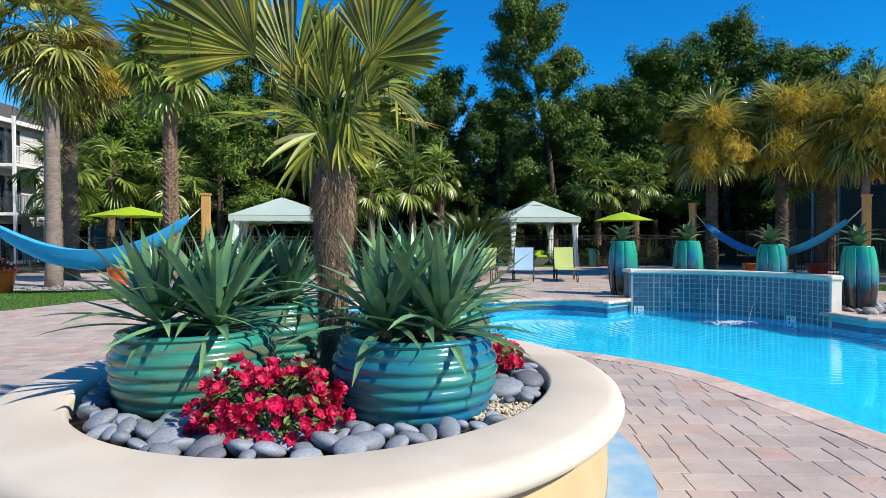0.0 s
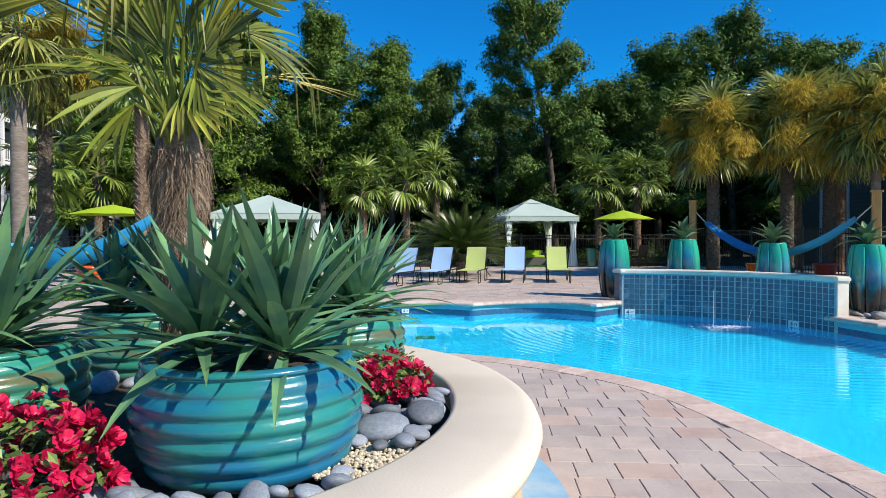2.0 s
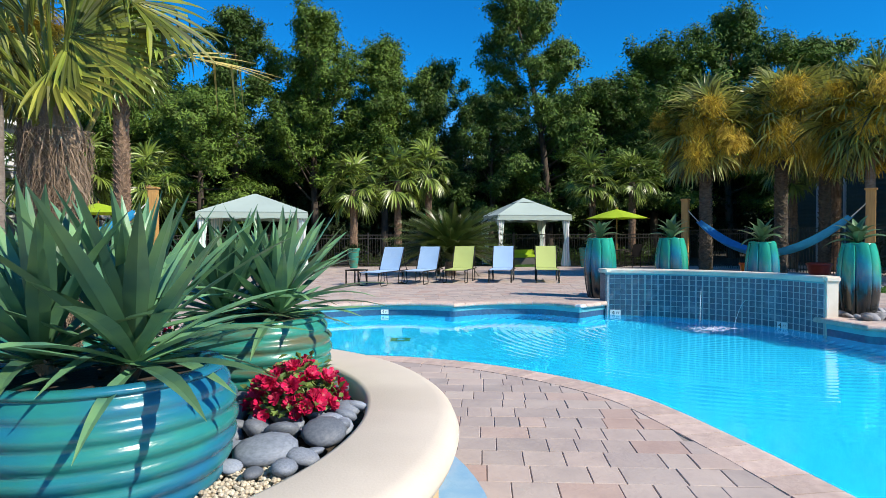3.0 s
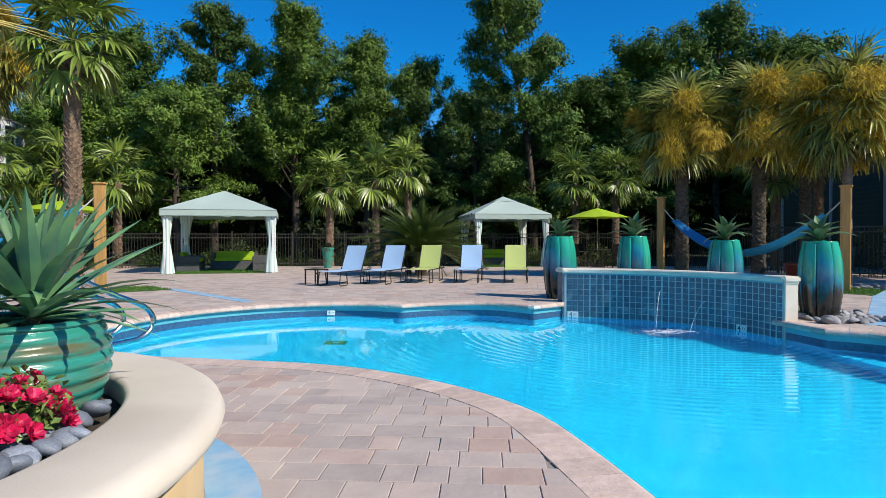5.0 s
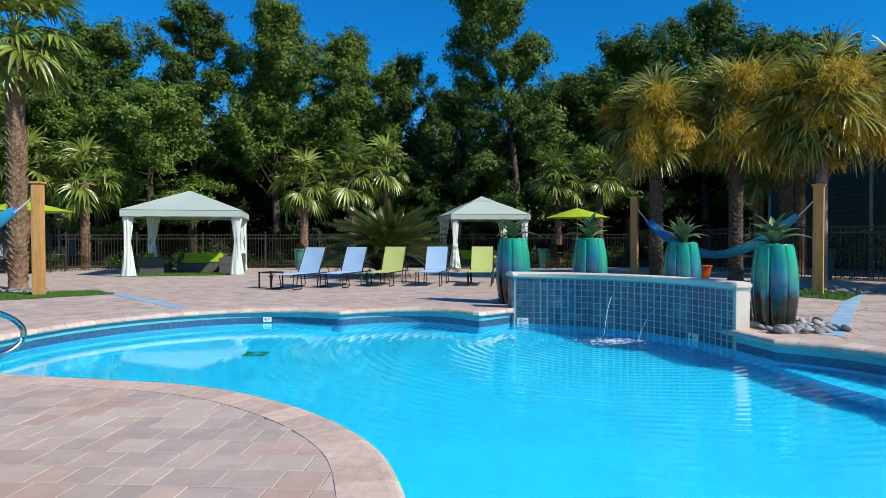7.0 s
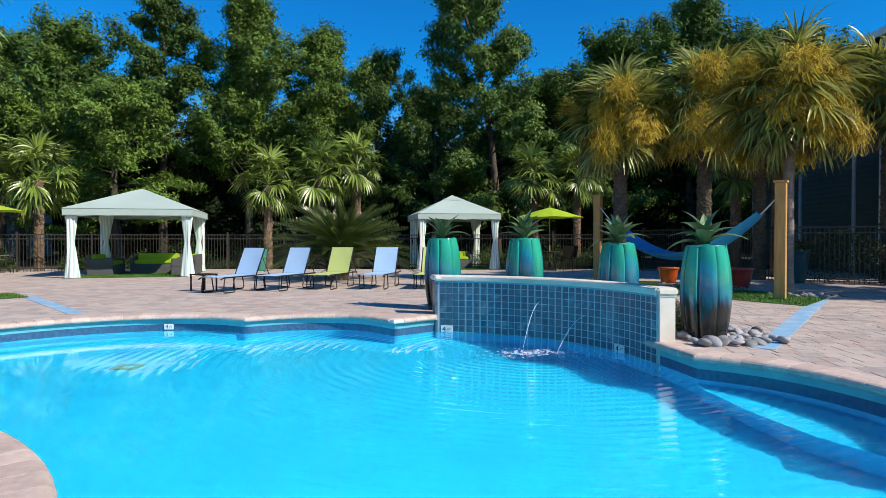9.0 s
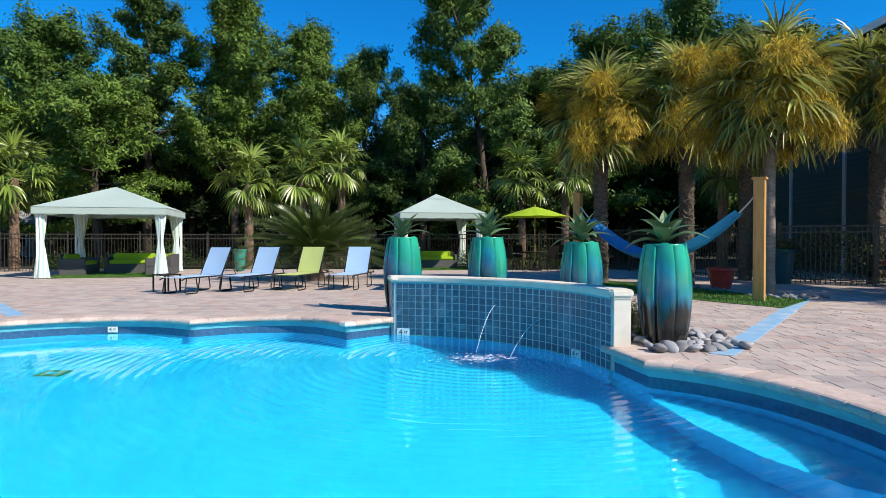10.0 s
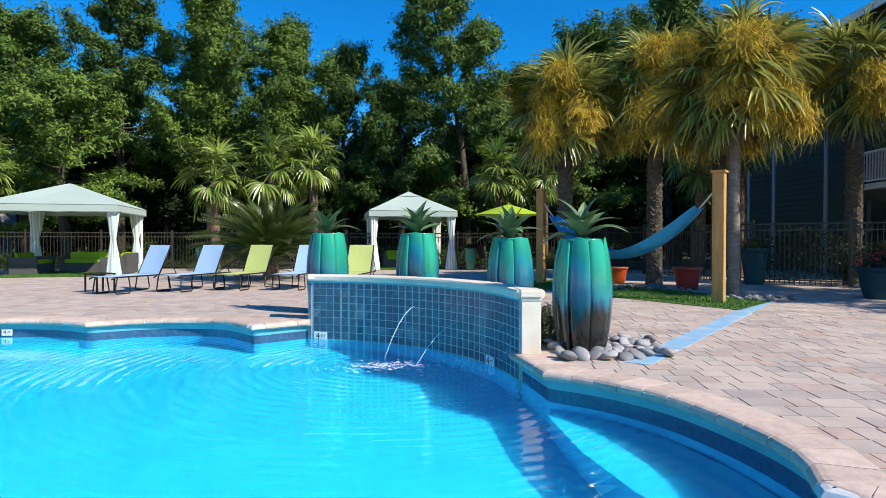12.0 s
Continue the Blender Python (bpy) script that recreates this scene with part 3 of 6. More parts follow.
def build_coping():
    """Rounded brick coping round the pool, piece by piece, but not under the fountain wall."""
    fine = smooth_closed(POOL_PTS, SHARP, 0.04)
    inner, outer = offset(fine, -0.055), offset(fine, 0.285)
    n = len(fine)
    i = 0
    wall_a = min(range(n), key=lambda k: math.dist(fine[k], (6.79, 11.0)))
    wall_b = min(range(n), key=lambda k: math.dist(fine[k], (4.06, 13.57)))
    rings = [(0.0, -0.075), (-0.046, -0.062), (-0.05, -0.044), (-0.03, -0.012), (0.0, -0.003), (0.27, -0.003)]
    bed = Geo()
    loops = [offset(fine, d) for d, z in rings]
    run = [k % n for k in range(wall_b, wall_a + n - 1)]
    for k, l in zip(run, run[1:]):
        bed.add([(*loop[q], z) for q in (k, l) for loop, (d, z) in zip(loops, rings)], [(m, m + 6, m + 7, m + 1) for m in range(5)])
    cop = tagged(part("coping_bed", bed, M["mortar"]), "mortar bed of the pool coping", "coping", kind="structure")
    while i < n:
        k, run = i, 0.0
        while k < n and run < 0.21:
            run += math.dist(fine[k % n], fine[(k + 1) % n])
            k += 1
        if not (wall_a - 1 <= i < wall_b - 1):
            g = Geo()
            a0, a1, b0, b1 = (Vector(inner[i % n]), Vector(inner[k % n]), Vector(outer[i % n]), Vector(outer[k % n]))
            gap = (a1 - a0).normalized() * 0.005 if (a1 - a0).length > 0.01 else Vector((0, 0))
            gap2 = (b1 - b0).normalized() * 0.005 if (b1 - b0).length > 0.01 else Vector((0, 0))
            a0, a1, b0, b1 = a0 + gap, a1 - gap, b0 + gap2, b1 - gap2
            prof = [(0.06, -0.082), (0.02, -0.078), (0.003, -0.062), (0.0, -0.044), (0.006, -0.026), (0.022, -0.008), (0.045, 0.002), (0.08, 0.006), (0.34, 0.004), (0.34, -0.03)]
            vs = []
            for p, q in ((a0, b0), (a1, b1)):
                u = (q - p) / 0.34
                vs += [(*(p + u * s), z) for s, z in prof]
            m = len(prof)
            fs = [(j, j + m, j + 1 + m, j + 1) for j in range(m - 1)] + [tuple(range(m)), tuple(range(2 * m - 1, m - 1, -1))]
            part("coping_brick", g.add(vs, fs), M["coping"], cop)
        i = k
    return cop


def build_pavers(bed):
    """Random-length courses; the ones near the camera's way are single pieces."""
    rng = np.random.default_rng(4)
    skew = radians(-3)
    solid = Geo()
    near = 0
    pool_out = offset(POOL, 0.17)
    shapes = {}
    rows = []
    y, h = -3.0, 0.235
    while y < 29.2:
        x = -15.0 + rng.random() * 0.3
        while x < 18.5:
            w = (0.17, 0.235, 0.31)[rng.integers(0, 3)]
            rows.append((x + w / 2, y + h / 2, w))
            x += w
        y += h
    R = np.array(rows)
    cx = R[:, 0] * math.cos(skew) - (R[:, 1] - 8) * math.sin(skew)
    cy = R[:, 0] * math.sin(skew) + (R[:, 1] - 8) * math.cos(skew) + 8
    keep = ~inside(pool_out, cx, cy) & (np.hypot(cx - PLANTER[0], cy - PLANTER[1]) > R_OUT - 0.2)
    keep &= (cy < 29.0) & (cx > -15) & (cx < 18)
    order = np.argsort(np.hypot(cx - 1.7, cy - 5.4))
    for idx in order:
        if not keep[idx]:
            continue
        w, px, py = R[idx, 2], cx[idx], cy[idx]
        z = rng.normal(0, 0.0012)
        c = 0.0035
        if near < 300:
            key = round(w, 3)
            if key not in shapes:
                g = Geo()
                a, b = w / 2 - 0.002, h / 2 - 0.002
                vs = [(sx * a, sy * b, -0.035) for sx, sy in ((-1, -1), (1, -1), (1, 1), (-1, 1))]
                vs += [(sx * a, sy * b, -c) for sx, sy in ((-1, -1), (1, -1), (1, 1), (-1, 1))]
                vs += [(sx * (a - c), sy * (b - c), 0) for sx, sy in ((-1, -1), (1, -1), (1, 1), (-1, 1))]
                fs = [(8, 9, 10, 11)] + [(o + i, o + (i + 1) % 4, o + 4 + (i + 1) % 4, o + 4 + i) for o in (0, 4) for i in range(4)]
                shapes[key] = g.add(vs, fs).mesh("paver", M["paver"])
            part("paver", shapes[key], None, bed, at=pose(px, py, z, rng.normal(0, 0.25), rng.normal(0, 0.25), math.degrees(skew)))
            near += 1
        else:
            a, b = w / 2 - 0.0025, h / 2 - 0.0025
            ca, sa = math.cos(skew), math.sin(skew)
            o = len(solid.v)
            for k, zz in ((1.0, -0.03), (0, z)):
                for sx, sy in ((-1, -1), (1, -1), (1, 1), (-1, 1)):
                    u, v = sx * (a - (0 if k else c)), sy * (b - (0 if k else c))
                    solid.v.append((px + u * ca - v * sa, py + u * sa + v * ca, zz))
            solid.f.append((o + 4, o + 5, o + 6, o + 7))
            solid.f += [(o + i, o + (i + 1) % 4, o + 4 + (i + 1) % 4, o + 4 + i) for i in range(4)]
    tagged(part("paver_field", solid, M["pavers"], bed), kind="stuff")


def build_bands():
    """Pale blue bands laid flush in the paving."""
    ring = [(x, PLANTER[1] + (y - PLANTER[1]) * OVAL) for x, y in circle(PLANTER, R_OUT + 0.16, 72)]
    g = band(ring, [(-0.25, 0.005), (0.0, 0.005), (0.0, -0.02)])
    g.f = [tuple(reversed(q)) for q in g.f]
    tagged(part("paint_ring", g, M["blueband"]), "pale blue border ring round the raised planter", "border", kind="structure")
    for a, b, w in (((7.82, 10.48), (12.1, 16.6), 0.26), ((-4.75, 16.7), (-1.9, 13.7), 0.26), ((12.1, 16.6), (11.2, 19.5), 0.26)):
        a, b = Vector((*a, 0)), Vector((*b, 0))
        ang = math.degrees(math.atan2(b.y - a.y, b.x - a.x))
        mid = (a + b) / 2
        tagged(part("paint_strip", Geo().box((0, 0, -0.004), ((b - a).length, w, 0.018)), M["blueband"], at=pose(mid.x, mid.y, 0, 0, 0, ang), bevel=0.002), "pale blue border strip across the paving", "border", kind="structure")


# ---- the fountain wall ----
def wall_line(step):
    k0, k1 = 15, 22
    fine = smooth_closed(POOL_PTS, SHARP, 0.02)
    a = min(range(len(fine)), key=lambda k: math.dist(fine[k], POOL_PTS[k0]))
    b = min(range(len(fine)), key=lambda k: math.dist(fine[k], POOL_PTS[k1]))
    line = fine[a:b + 1]
    out, run = [line[0]], 0.0
    for p, q in zip(line, line[1:]):
        run += math.dist(p, q)
        if run >= step:
            out.append(q)
            run = 0.0
    return out


def strip(line, prof):
    """Sweep a profile of (outward, z) along an open line; outward is away from the pool."""
    n, m = len(line), len(prof)
    vs, fs = [], []
    for i, p in enumerate(line):
        a, b = Vector(line[max(i - 1, 0)]), Vector(line[min(i + 1, n - 1)])
        d = (b - a).normalized()
        nrm = Vector((d.y, -d.x))
        vs += [(p[0] + nrm.x * s, p[1] + nrm.y * s, z) for s, z in prof]
    for i in range(n - 1):
        for k in range(m):
            j = (k + 1) % m
            fs.append((i * m + k, (i + 1) * m + k, (i + 1) * m + j, i * m + j))
    fs += [tuple(range(m)), tuple((n - 1) * m + k for k in range(m - 1, -1, -1))]
    return Geo().add(vs, fs)


def build_fountain():
    line = wall_line(0.08)
    wall = thing("fountain_wall", "curved fountain wall clad in small blue glazed tiles", "fountain wall")
    part("core", strip(line, [(0.0, -1.2), (0.0, 0.56), (0.2, 0.56), (0.2, -1.2)]), M["grout"], wall, "pale grout behind the tiles")
    part("back", strip(line, [(0.205, -0.03), (0.205, 0.56), (0.22, 0.56), (0.22, -0.03)]), M["caps"], wall)
    cap = [(-0.022, 0.555), (-0.03, 0.57), (-0.03, 0.62), (-0.015, 0.64), (0.255, 0.64), (0.275, 0.62), (0.275, 0.575), (0.26, 0.555)]
    part("cap", strip(line, cap), M["caps"], wall, "cream cast-stone cap", smooth=False)
    # teal strip puts the pool's bounced light on the cap front into colour
    part("cap_fascia", strip(line, [(-0.014, 0.53), (-0.014, 0.554), (0.0, 0.554), (0.0, 0.53)]), M["fascia"], wall, "turquoise band under the cap, coloured for light bounced off the pool")
    part("base", strip(line, [(-0.012, -1.2), (-0.012, -0.35), (0.0, -0.35), (0.0, -1.2)]), M["plaster"], wall, "blue plastered footing under the water")
    tl = wall_line(0.102)
    sunk = Geo()
    for i in range(len(tl) - 1):
        p, q = Vector(tl[i]), Vector(tl[i + 1])
        d = (q - p).normalized()
        nrm = Vector((d.y, -d.x))
        mid = (p + q) / 2
        ang = math.degrees(math.atan2(d.y, d.x))
        for r in range(8):
            at = pose(mid.x - nrm.x * 0.004, mid.y - nrm.y * 0.004, 0.505 - r * 0.103, 0, 0, ang)
            if r < 7:
                part("tile", TILE_MESH, None, wall, at=at)
            else:
                sunk.add(TILE_V, TILE_F, at)
    tagged(part("tile_field", sunk, M["tile"], wall), kind="stuff")
    # end pier nearest the camera's later way
    pier = thing("wall_pier", "cream cast-stone end pier of the fountain wall", "pier", pose(6.895, 11.12, 0, 0, 0, 4))
    part("shaft", Geo().box((0, 0, 0.12), (0.2, 0.38, 0.87)), M["caps"], pier, bevel=0.008)
    part("moulding", Geo().box((0, 0, 0.545), (0.22, 0.40, 0.025)), M["caps"], pier, bevel=0.008)
    part("cap", Geo().box((0, 0.0, 0.602), (0.25, 0.44, 0.088)), M["caps"], pier, bevel=0.02)
    end = pose(4.09, 13.69, 0, 0, 0, 14)
    part("end_block", Geo().box((0.0, 0.0, -0.05), (0.10, 0.24, 1.18)), M["tile"], wall, at=end)
    part("end_cap", Geo().box((0, 0, 0.600), (0.16, 0.36, 0.078)), M["caps"], wall, "cream cast-stone cap", at=end, bevel=0.02)
    for x, y, z, dx, dy in ((5.66, 12.86, 0.29, -0.34, -0.80), (6.22, 12.28, 0.15, -0.50, -0.62)):
        pts = [(x + dx * t, y + dy * t, z + (WATER - z) * t * t) for t in (0, 0.2, 0.4, 0.6, 0.8, 1.0)]
        j = part("water_jet", Geo().tube(pts, [0.003, 0.004, 0.004, 0.0035, 0.0035, 0.004], 6), M["foam"], smooth=True)
        tagged(j, "thin arcing jet of clear water from the tiled wall", "water jet", "jets of the fountain wall")
    g = Geo()
    rng = random.Random(5)
    for _ in range(220):
        x, y, s = rng.gauss(5.36, 0.24), rng.gauss(11.62, 0.13), 0.002 + rng.random() * 0.007
        m = pose(x, y + 0.15 * (x - 5.28), WATER - 0.001, 0, 0, rng.uniform(-30, 30)) @ Matrix.Diagonal((rng.uniform(1.5, 4.5), 1, 1, 1))
        g.lathe([(s * 0.8, 0), (s, 0.001), (s * 0.6, 0.003)], 6, m)
    tagged(part("splash", g, M["foam"]), "white splash where the jets meet the water", "splash", kind="stuff")


def marker(at, text):
    s = thing("depth_marker", "white depth marker tile with black lettering at the waterline", "depth marker", at, "depth markers of the pool")
    part("plate", Geo().box((0, 0, 0), (0.2, 0.012, 0.12)), M["white"], s, bevel=0.003)
    for word, x, size in text:
        cu = bpy.data.curves.new("lettering", "FONT")
        cu.body, cu.size, cu.align_x, cu.align_y, cu.extrude = word, size, "CENTER", "CENTER", 0.001
        cu.materials.append(M["black"])
        o = new("lettering", cu)
        o.parent = s
        o.matrix_basis = pose(x, -0.0075, 0, 90, 0, 0)


# ---- the raised planter ----
def build_planter():
    pl = thing("raised_planter", "round raised planter with a broad cream stucco rim", "planter", pose(*PLANTER, 0) @ Matrix.Diagonal((1, OVAL, 1, 1)))
    part("wall", Geo().lathe([(R_OUT - 0.09, -0.04), (R_OUT - 0.09, RIM - 0.14), (R_OUT - 0.13, RIM - 0.13), (R_IN + 0.06, RIM - 0.13), (R_IN + 0.06, 0.1)], 96, closed=False), M["stucco_wall"], pl, "ochre stucco planter wall", smooth=True)
    prof = [(R_IN + 0.01, RIM - 0.2), (R_IN, RIM - 0.03), (R_IN + 0.012, RIM - 0.006), (R_IN + 0.03, RIM), (R_OUT - 0.09, RIM), (R_OUT - 0.05, RIM - 0.008), (R_OUT - 0.018, RIM - 0.03), (R_OUT, RIM - 0.07), (R_OUT - 0.012, RIM - 0.105), (R_OUT - 0.045, RIM - 0.13), (R_OUT - 0.1, RIM - 0.135)]
    part("rim", Geo().lathe(prof, 128, closed=False), M["stucco"], pl, smooth=True)
    part("soil", Geo().lathe([(0.01, RIM - 0.06), (R_IN * 0.6, RIM - 0.07), (R_IN + 0.03, RIM - 0.12)], 48, closed=False), M["potsoil"], pl, "dark soil")


def stone_mesh(seed):
    rng = random.Random(seed)
    bm = bmesh.new()
    bmesh.ops.create_icosphere(bm, subdivisions=2, radius=1)
    off = Vector((rng.random() * 50, rng.random() * 50, 0))
    for v in bm.verts:
        v.co *= 1 + 0.12 * noise.noise(v.co * 0.9 + off)
    me = bpy.data.meshes.new("stone")
    bm.to_mesh(me)
    bm.free()
    me.shade_smooth()
    return me


def stones(spots, material, label, group):
    meshes = []
    for s in range(5):
        me = stone_mesh(s)
        me.materials.append(material)
        meshes.append(me)
    rng = random.Random(9)
    for x, y, z, s in spots:
        ob = new("river_stone", rng.choice(meshes))
        ob.matrix_basis = pose(x, y, z, rng.uniform(-32, 32), rng.uniform(-32, 32), rng.uniform(0, 360)) @ Matrix.Diagonal((s, s * rng.uniform(0.65, 0.95), s * rng.uniform(0.36, 0.55), 1))
        tagged(ob, label, "stone", group)


def ribbed_pot(x, y, r, h, z0, material, label):
    """Squat glazed pot with horizontal ribs and a rolled lip."""
    t = thing("ribbed_pot", label, "plant pot", pose(x, y, z0), "glazed pots of the planter")
    prof = [(r * 0.70, 0.0)]
    ribs = 6
    for i in range(ribs * 6 + 1):
        u = i / (ribs * 6)
        body = r * (0.72 + 0.28 * math.sin(math.pi * (0.12 + 0.62 * u)) ** 0.8)
        body *= 1.0 - 0.05 * max(0, u - 0.75) * 4
        prof.append((body + 0.016 * abs(math.sin(math.pi * ribs * u)), h * 0.93 * u + 0.005))
    top = prof[-1][0]
    prof += [(top + 0.012, h * 0.94), (top + 0.022, h * 0.965), (top + 0.012, h * 0.99), (top - 0.015, h), (top - 0.04, h * 0.985), (top - 0.05, h * 0.9), (top - 0.06, h * 0.8)]
    part("body", Geo().lathe(prof, 72, closed=False), material, t, smooth=True)
    part("soil", Geo().lathe([(0.01, h * 0.9), (top - 0.045, h * 0.88)], 32, closed=False), M["potsoil"], t, "dark potting soil")
    return t


def blade_mesh(name, length, width, fold, droop, material, seg=7, twist=0.0):
    """A sword leaf along +x, folded along its rib, arching down."""
    vs, fs = [], []
    for i in range(seg + 1):
        t = i / seg
        w = width * (0.55 + 0.9 * t) if t < 0.4 else width * 0.91 * max(0.02, 1 - ((t - 0.4) / 0.6) ** 1.7)
        x = length * t * (1 - 0.15 * droop * t * t)
        z = -droop * length * t ** 2.2 * 0.5
        a = twist * t
        vs += [(x, w / 2 * math.cos(a), z + fold * w * 0.5 + w / 2 * math.sin(a)), (x, 0, z), (x, -w / 2 * math.cos(a), z + fold * w * 0.5 - w / 2 * math.sin(a))]
    for i in range(seg):
        o = i * 3
        fs += [(o, o + 3, o + 4, o + 1), (o + 1, o + 4, o + 5, o + 2)]
    return Geo().add(vs, fs).mesh(name, material, smooth=False)


def yucca(x, y, z, heads, scale, seed):
    """Clump of sword-leaved rosettes, each leaf a piece."""
    rng = random.Random(seed)
    t = thing("yucca", "dense clump of green sword-leaved yucca growing in a glazed pot", "plant", pose(x, y, z), "yuccas of the planter")
    for hx, hy, n in heads:
        part("stem", Geo().tube([(hx * 0.6, hy * 0.6, -0.03), (hx, hy, 0.07)], 0.03), M["fibre"], t)
        for i in range(n):
            u = (i + 0.5) / n
            el = 84 - 84 * u ** 0.95 + rng.uniform(-7, 7)
            az = i * 137.5 + rng.uniform(-12, 12)
            me = rng.choice(YUCCA_UP if u < 0.45 else YUCCA_DOWN)
            s = scale * rng.uniform(0.82, 1.08) * (0.9 + 0.2 * math.sin(math.pi * u))
            part("leaf", me, None, t, at=pose(hx, hy, 0.05 + 0.04 * (1 - u), 0, -el, az) @ Matrix.Scale(s, 4))
    return t


def azalea(x, y, z, rx, ry, h, seed, n_flowers, label):
    rng = random.Random(seed)
    t = thing("azalea", label, "flowering shrub", pose(x, y, z), "azaleas of the planter")
    lf, fl, st = Geo(), Geo(), Geo()

    def surf():
        a, u = rng.random() * 6.283, rng.random() ** 0.6
        e = math.acos(max(0.02, 1 - u))
        k = rng.uniform(0.78, 1.06)
        return Vector((rx * math.sin(e) * math.cos(a) * k, ry * math.sin(e) * math.sin(a) * k, h * math.cos(e) * k + 0.02))
    for _ in range(26):
        p = surf()
        st.tube([(0, 0, -0.05), p * 0.55, p * 0.95], [0.008, 0.005, 0.003], 5)
    for _ in range(900):
        p = surf() * rng.uniform(0.6, 1.06)
        m = Matrix.Translation(p) @ pose(0, 0, 0, rng.uniform(-50, 50), rng.uniform(-60, 20), rng.uniform(0, 360))
        l, w = rng.uniform(0.034, 0.058), rng.uniform(0.011, 0.016)
        lf.add([(0, 0, 0), (l * 0.5, w, 0.004), (l, 0, -0.004), (l * 0.5, -w, 0.004)], [(0, 1, 2, 3)], m)
    for _ in range(n_flowers):
        p = surf()
        nrm = Vector((p.x / rx ** 2, p.y / ry ** 2, p.z / h ** 2)).normalized()
        q = (nrm + Vector((rng.uniform(-.4, .4), rng.uniform(-.4, .4), rng.uniform(-.2, .4)))).to_track_quat("Z", "Y").to_matrix().to_4x4()
        s = rng.uniform(0.026, 0.038)
        for k in range(10):
            ring = k // 5
            z = s * (0.78 if ring else 1.0)
            m = Matrix.Translation(p) @ q @ pose(0, 0, 0.004 * ring, 0, 0, k * 72 + 36 * ring + rng.uniform(-12, 12)) @ pose(0, 0, 0, rng.uniform(-14, 14))
            c = rng.uniform(0.25, 0.8) + 0.7 * ring
            w = rng.uniform(-0.16, 0.16)
            fl.add([(0.002, 0, 0), (z * 0.5, z * 0.42, z * 0.3 * c), (z * 0.92, z * 0.46, z * (c * 0.75 + w)), (z * 1.12, z * 0.12, z * (c * 0.8 - w)), (z * 1.05, -z * 0.16, z * (c * 0.85 + w)), (z * 0.9, -z * 0.46, z * (c * 0.75 - w)), (z * 0.5, -z * 0.42, z * 0.3 * c), (z * 0.55, 0, z * 0.22 * c)],
                   [(0, 1, 7), (1, 2, 7), (2, 3, 7), (3, 4, 7), (4, 5, 7), (5, 6, 7), (6, 0, 7)], m)
    tagged(part("stem", st, M["bark"], t), kind="stuff")
    part("foliage", lf, M["azalea_leaf"], t)
    part("blossom", fl, M["petal_red"], t, "bright red azalea blossom")
    return t


# ---- palms ----
def fan_mesh(name, material, stalk, radius, leaflets, spread, rise, limp, seed, split=0.3, ragged=0.2, seg=6):
    """A fan frond growing outwards along +x at the angle rise; stalk and leaflets bow down under their weight."""
    rng = random.Random(seed)
    g = Geo()
    p, e = Vector((0, 0, 0)), radians(rise)
    way = [p.copy()]
    for k in range(6):
        e -= radians(4.5 * limp) * math.cos(e) * (0.5 + 0.25 * k)
        p = p + Vector((math.cos(e), 0, math.sin(e))) * (stalk / 6)
        way.append(p.copy())
    g.tube(way, [0.02 - 0.0018 * k for k in range(7)], 5)
    turn = rng.uniform(-0.5, 0.5)
    d0 = Vector((math.cos(e), 0, math.sin(e)))
    side = Vector((0, math.cos(turn), math.sin(turn)))
    side = (side - d0 * side.dot(d0)).normalized()
    up = d0.cross(side)
    half = spread / leaflets
    for i in range(leaflets):
        a = spread * (2 * (i + 0.5) / leaflets - 1) + rng.uniform(-0.3, 0.3) * half
        L = radius * (1 - 0.3 * (abs(a) / spread) ** 2) * rng.uniform(1 - ragged, 1.05)
        d = d0 * math.cos(a) + side * math.sin(a)
        s = side * math.cos(a) - d0 * math.sin(a)
        weight = limp * rng.uniform(0.5, 1.6)
        q, vs, fs = way[-1] - d0 * 0.1 * math.cos(a), [], []
        for k in range(seg + 1):
            t = k / seg
            w = half * L * t if t <= split else half * L * split * max(0.05, 1 - ((t - split) / (1 - split)) ** 1.5)
            if k:
                step = d + up * (0.28 * abs(math.sin(a)) * (1 - t)) + Vector((0, 0, -weight * 1.5 * max(0, t - 0.15) ** 1.4))
                q = q + step.normalized() * (L / seg)
            vs += [q + s * w + up * w * 0.5, q.copy(), q - s * w + up * w * 0.5]
        for k in range(seg):
            o = 3 * k
            fs += [(o, o + 3, o + 4, o + 1), (o + 1, o + 4, o + 5, o + 2)]
        g.add(vs, fs)
    return g.mesh(name, material)


def fan_set(material, stalk, radius, leaflets, spread, limp, seed, split):
    """Fronds from upright to hanging, two of each."""
    return [(rise, [fan_mesh("frond", material, stalk, radius, leaflets, radians(spread), rise, limp * (0.6 + 0.5 * (80 - rise) / 130), seed + rise * 7 + k, split) for k in range(2)]) for rise in (80, 58, 36, 14, -8, -30, -54)]


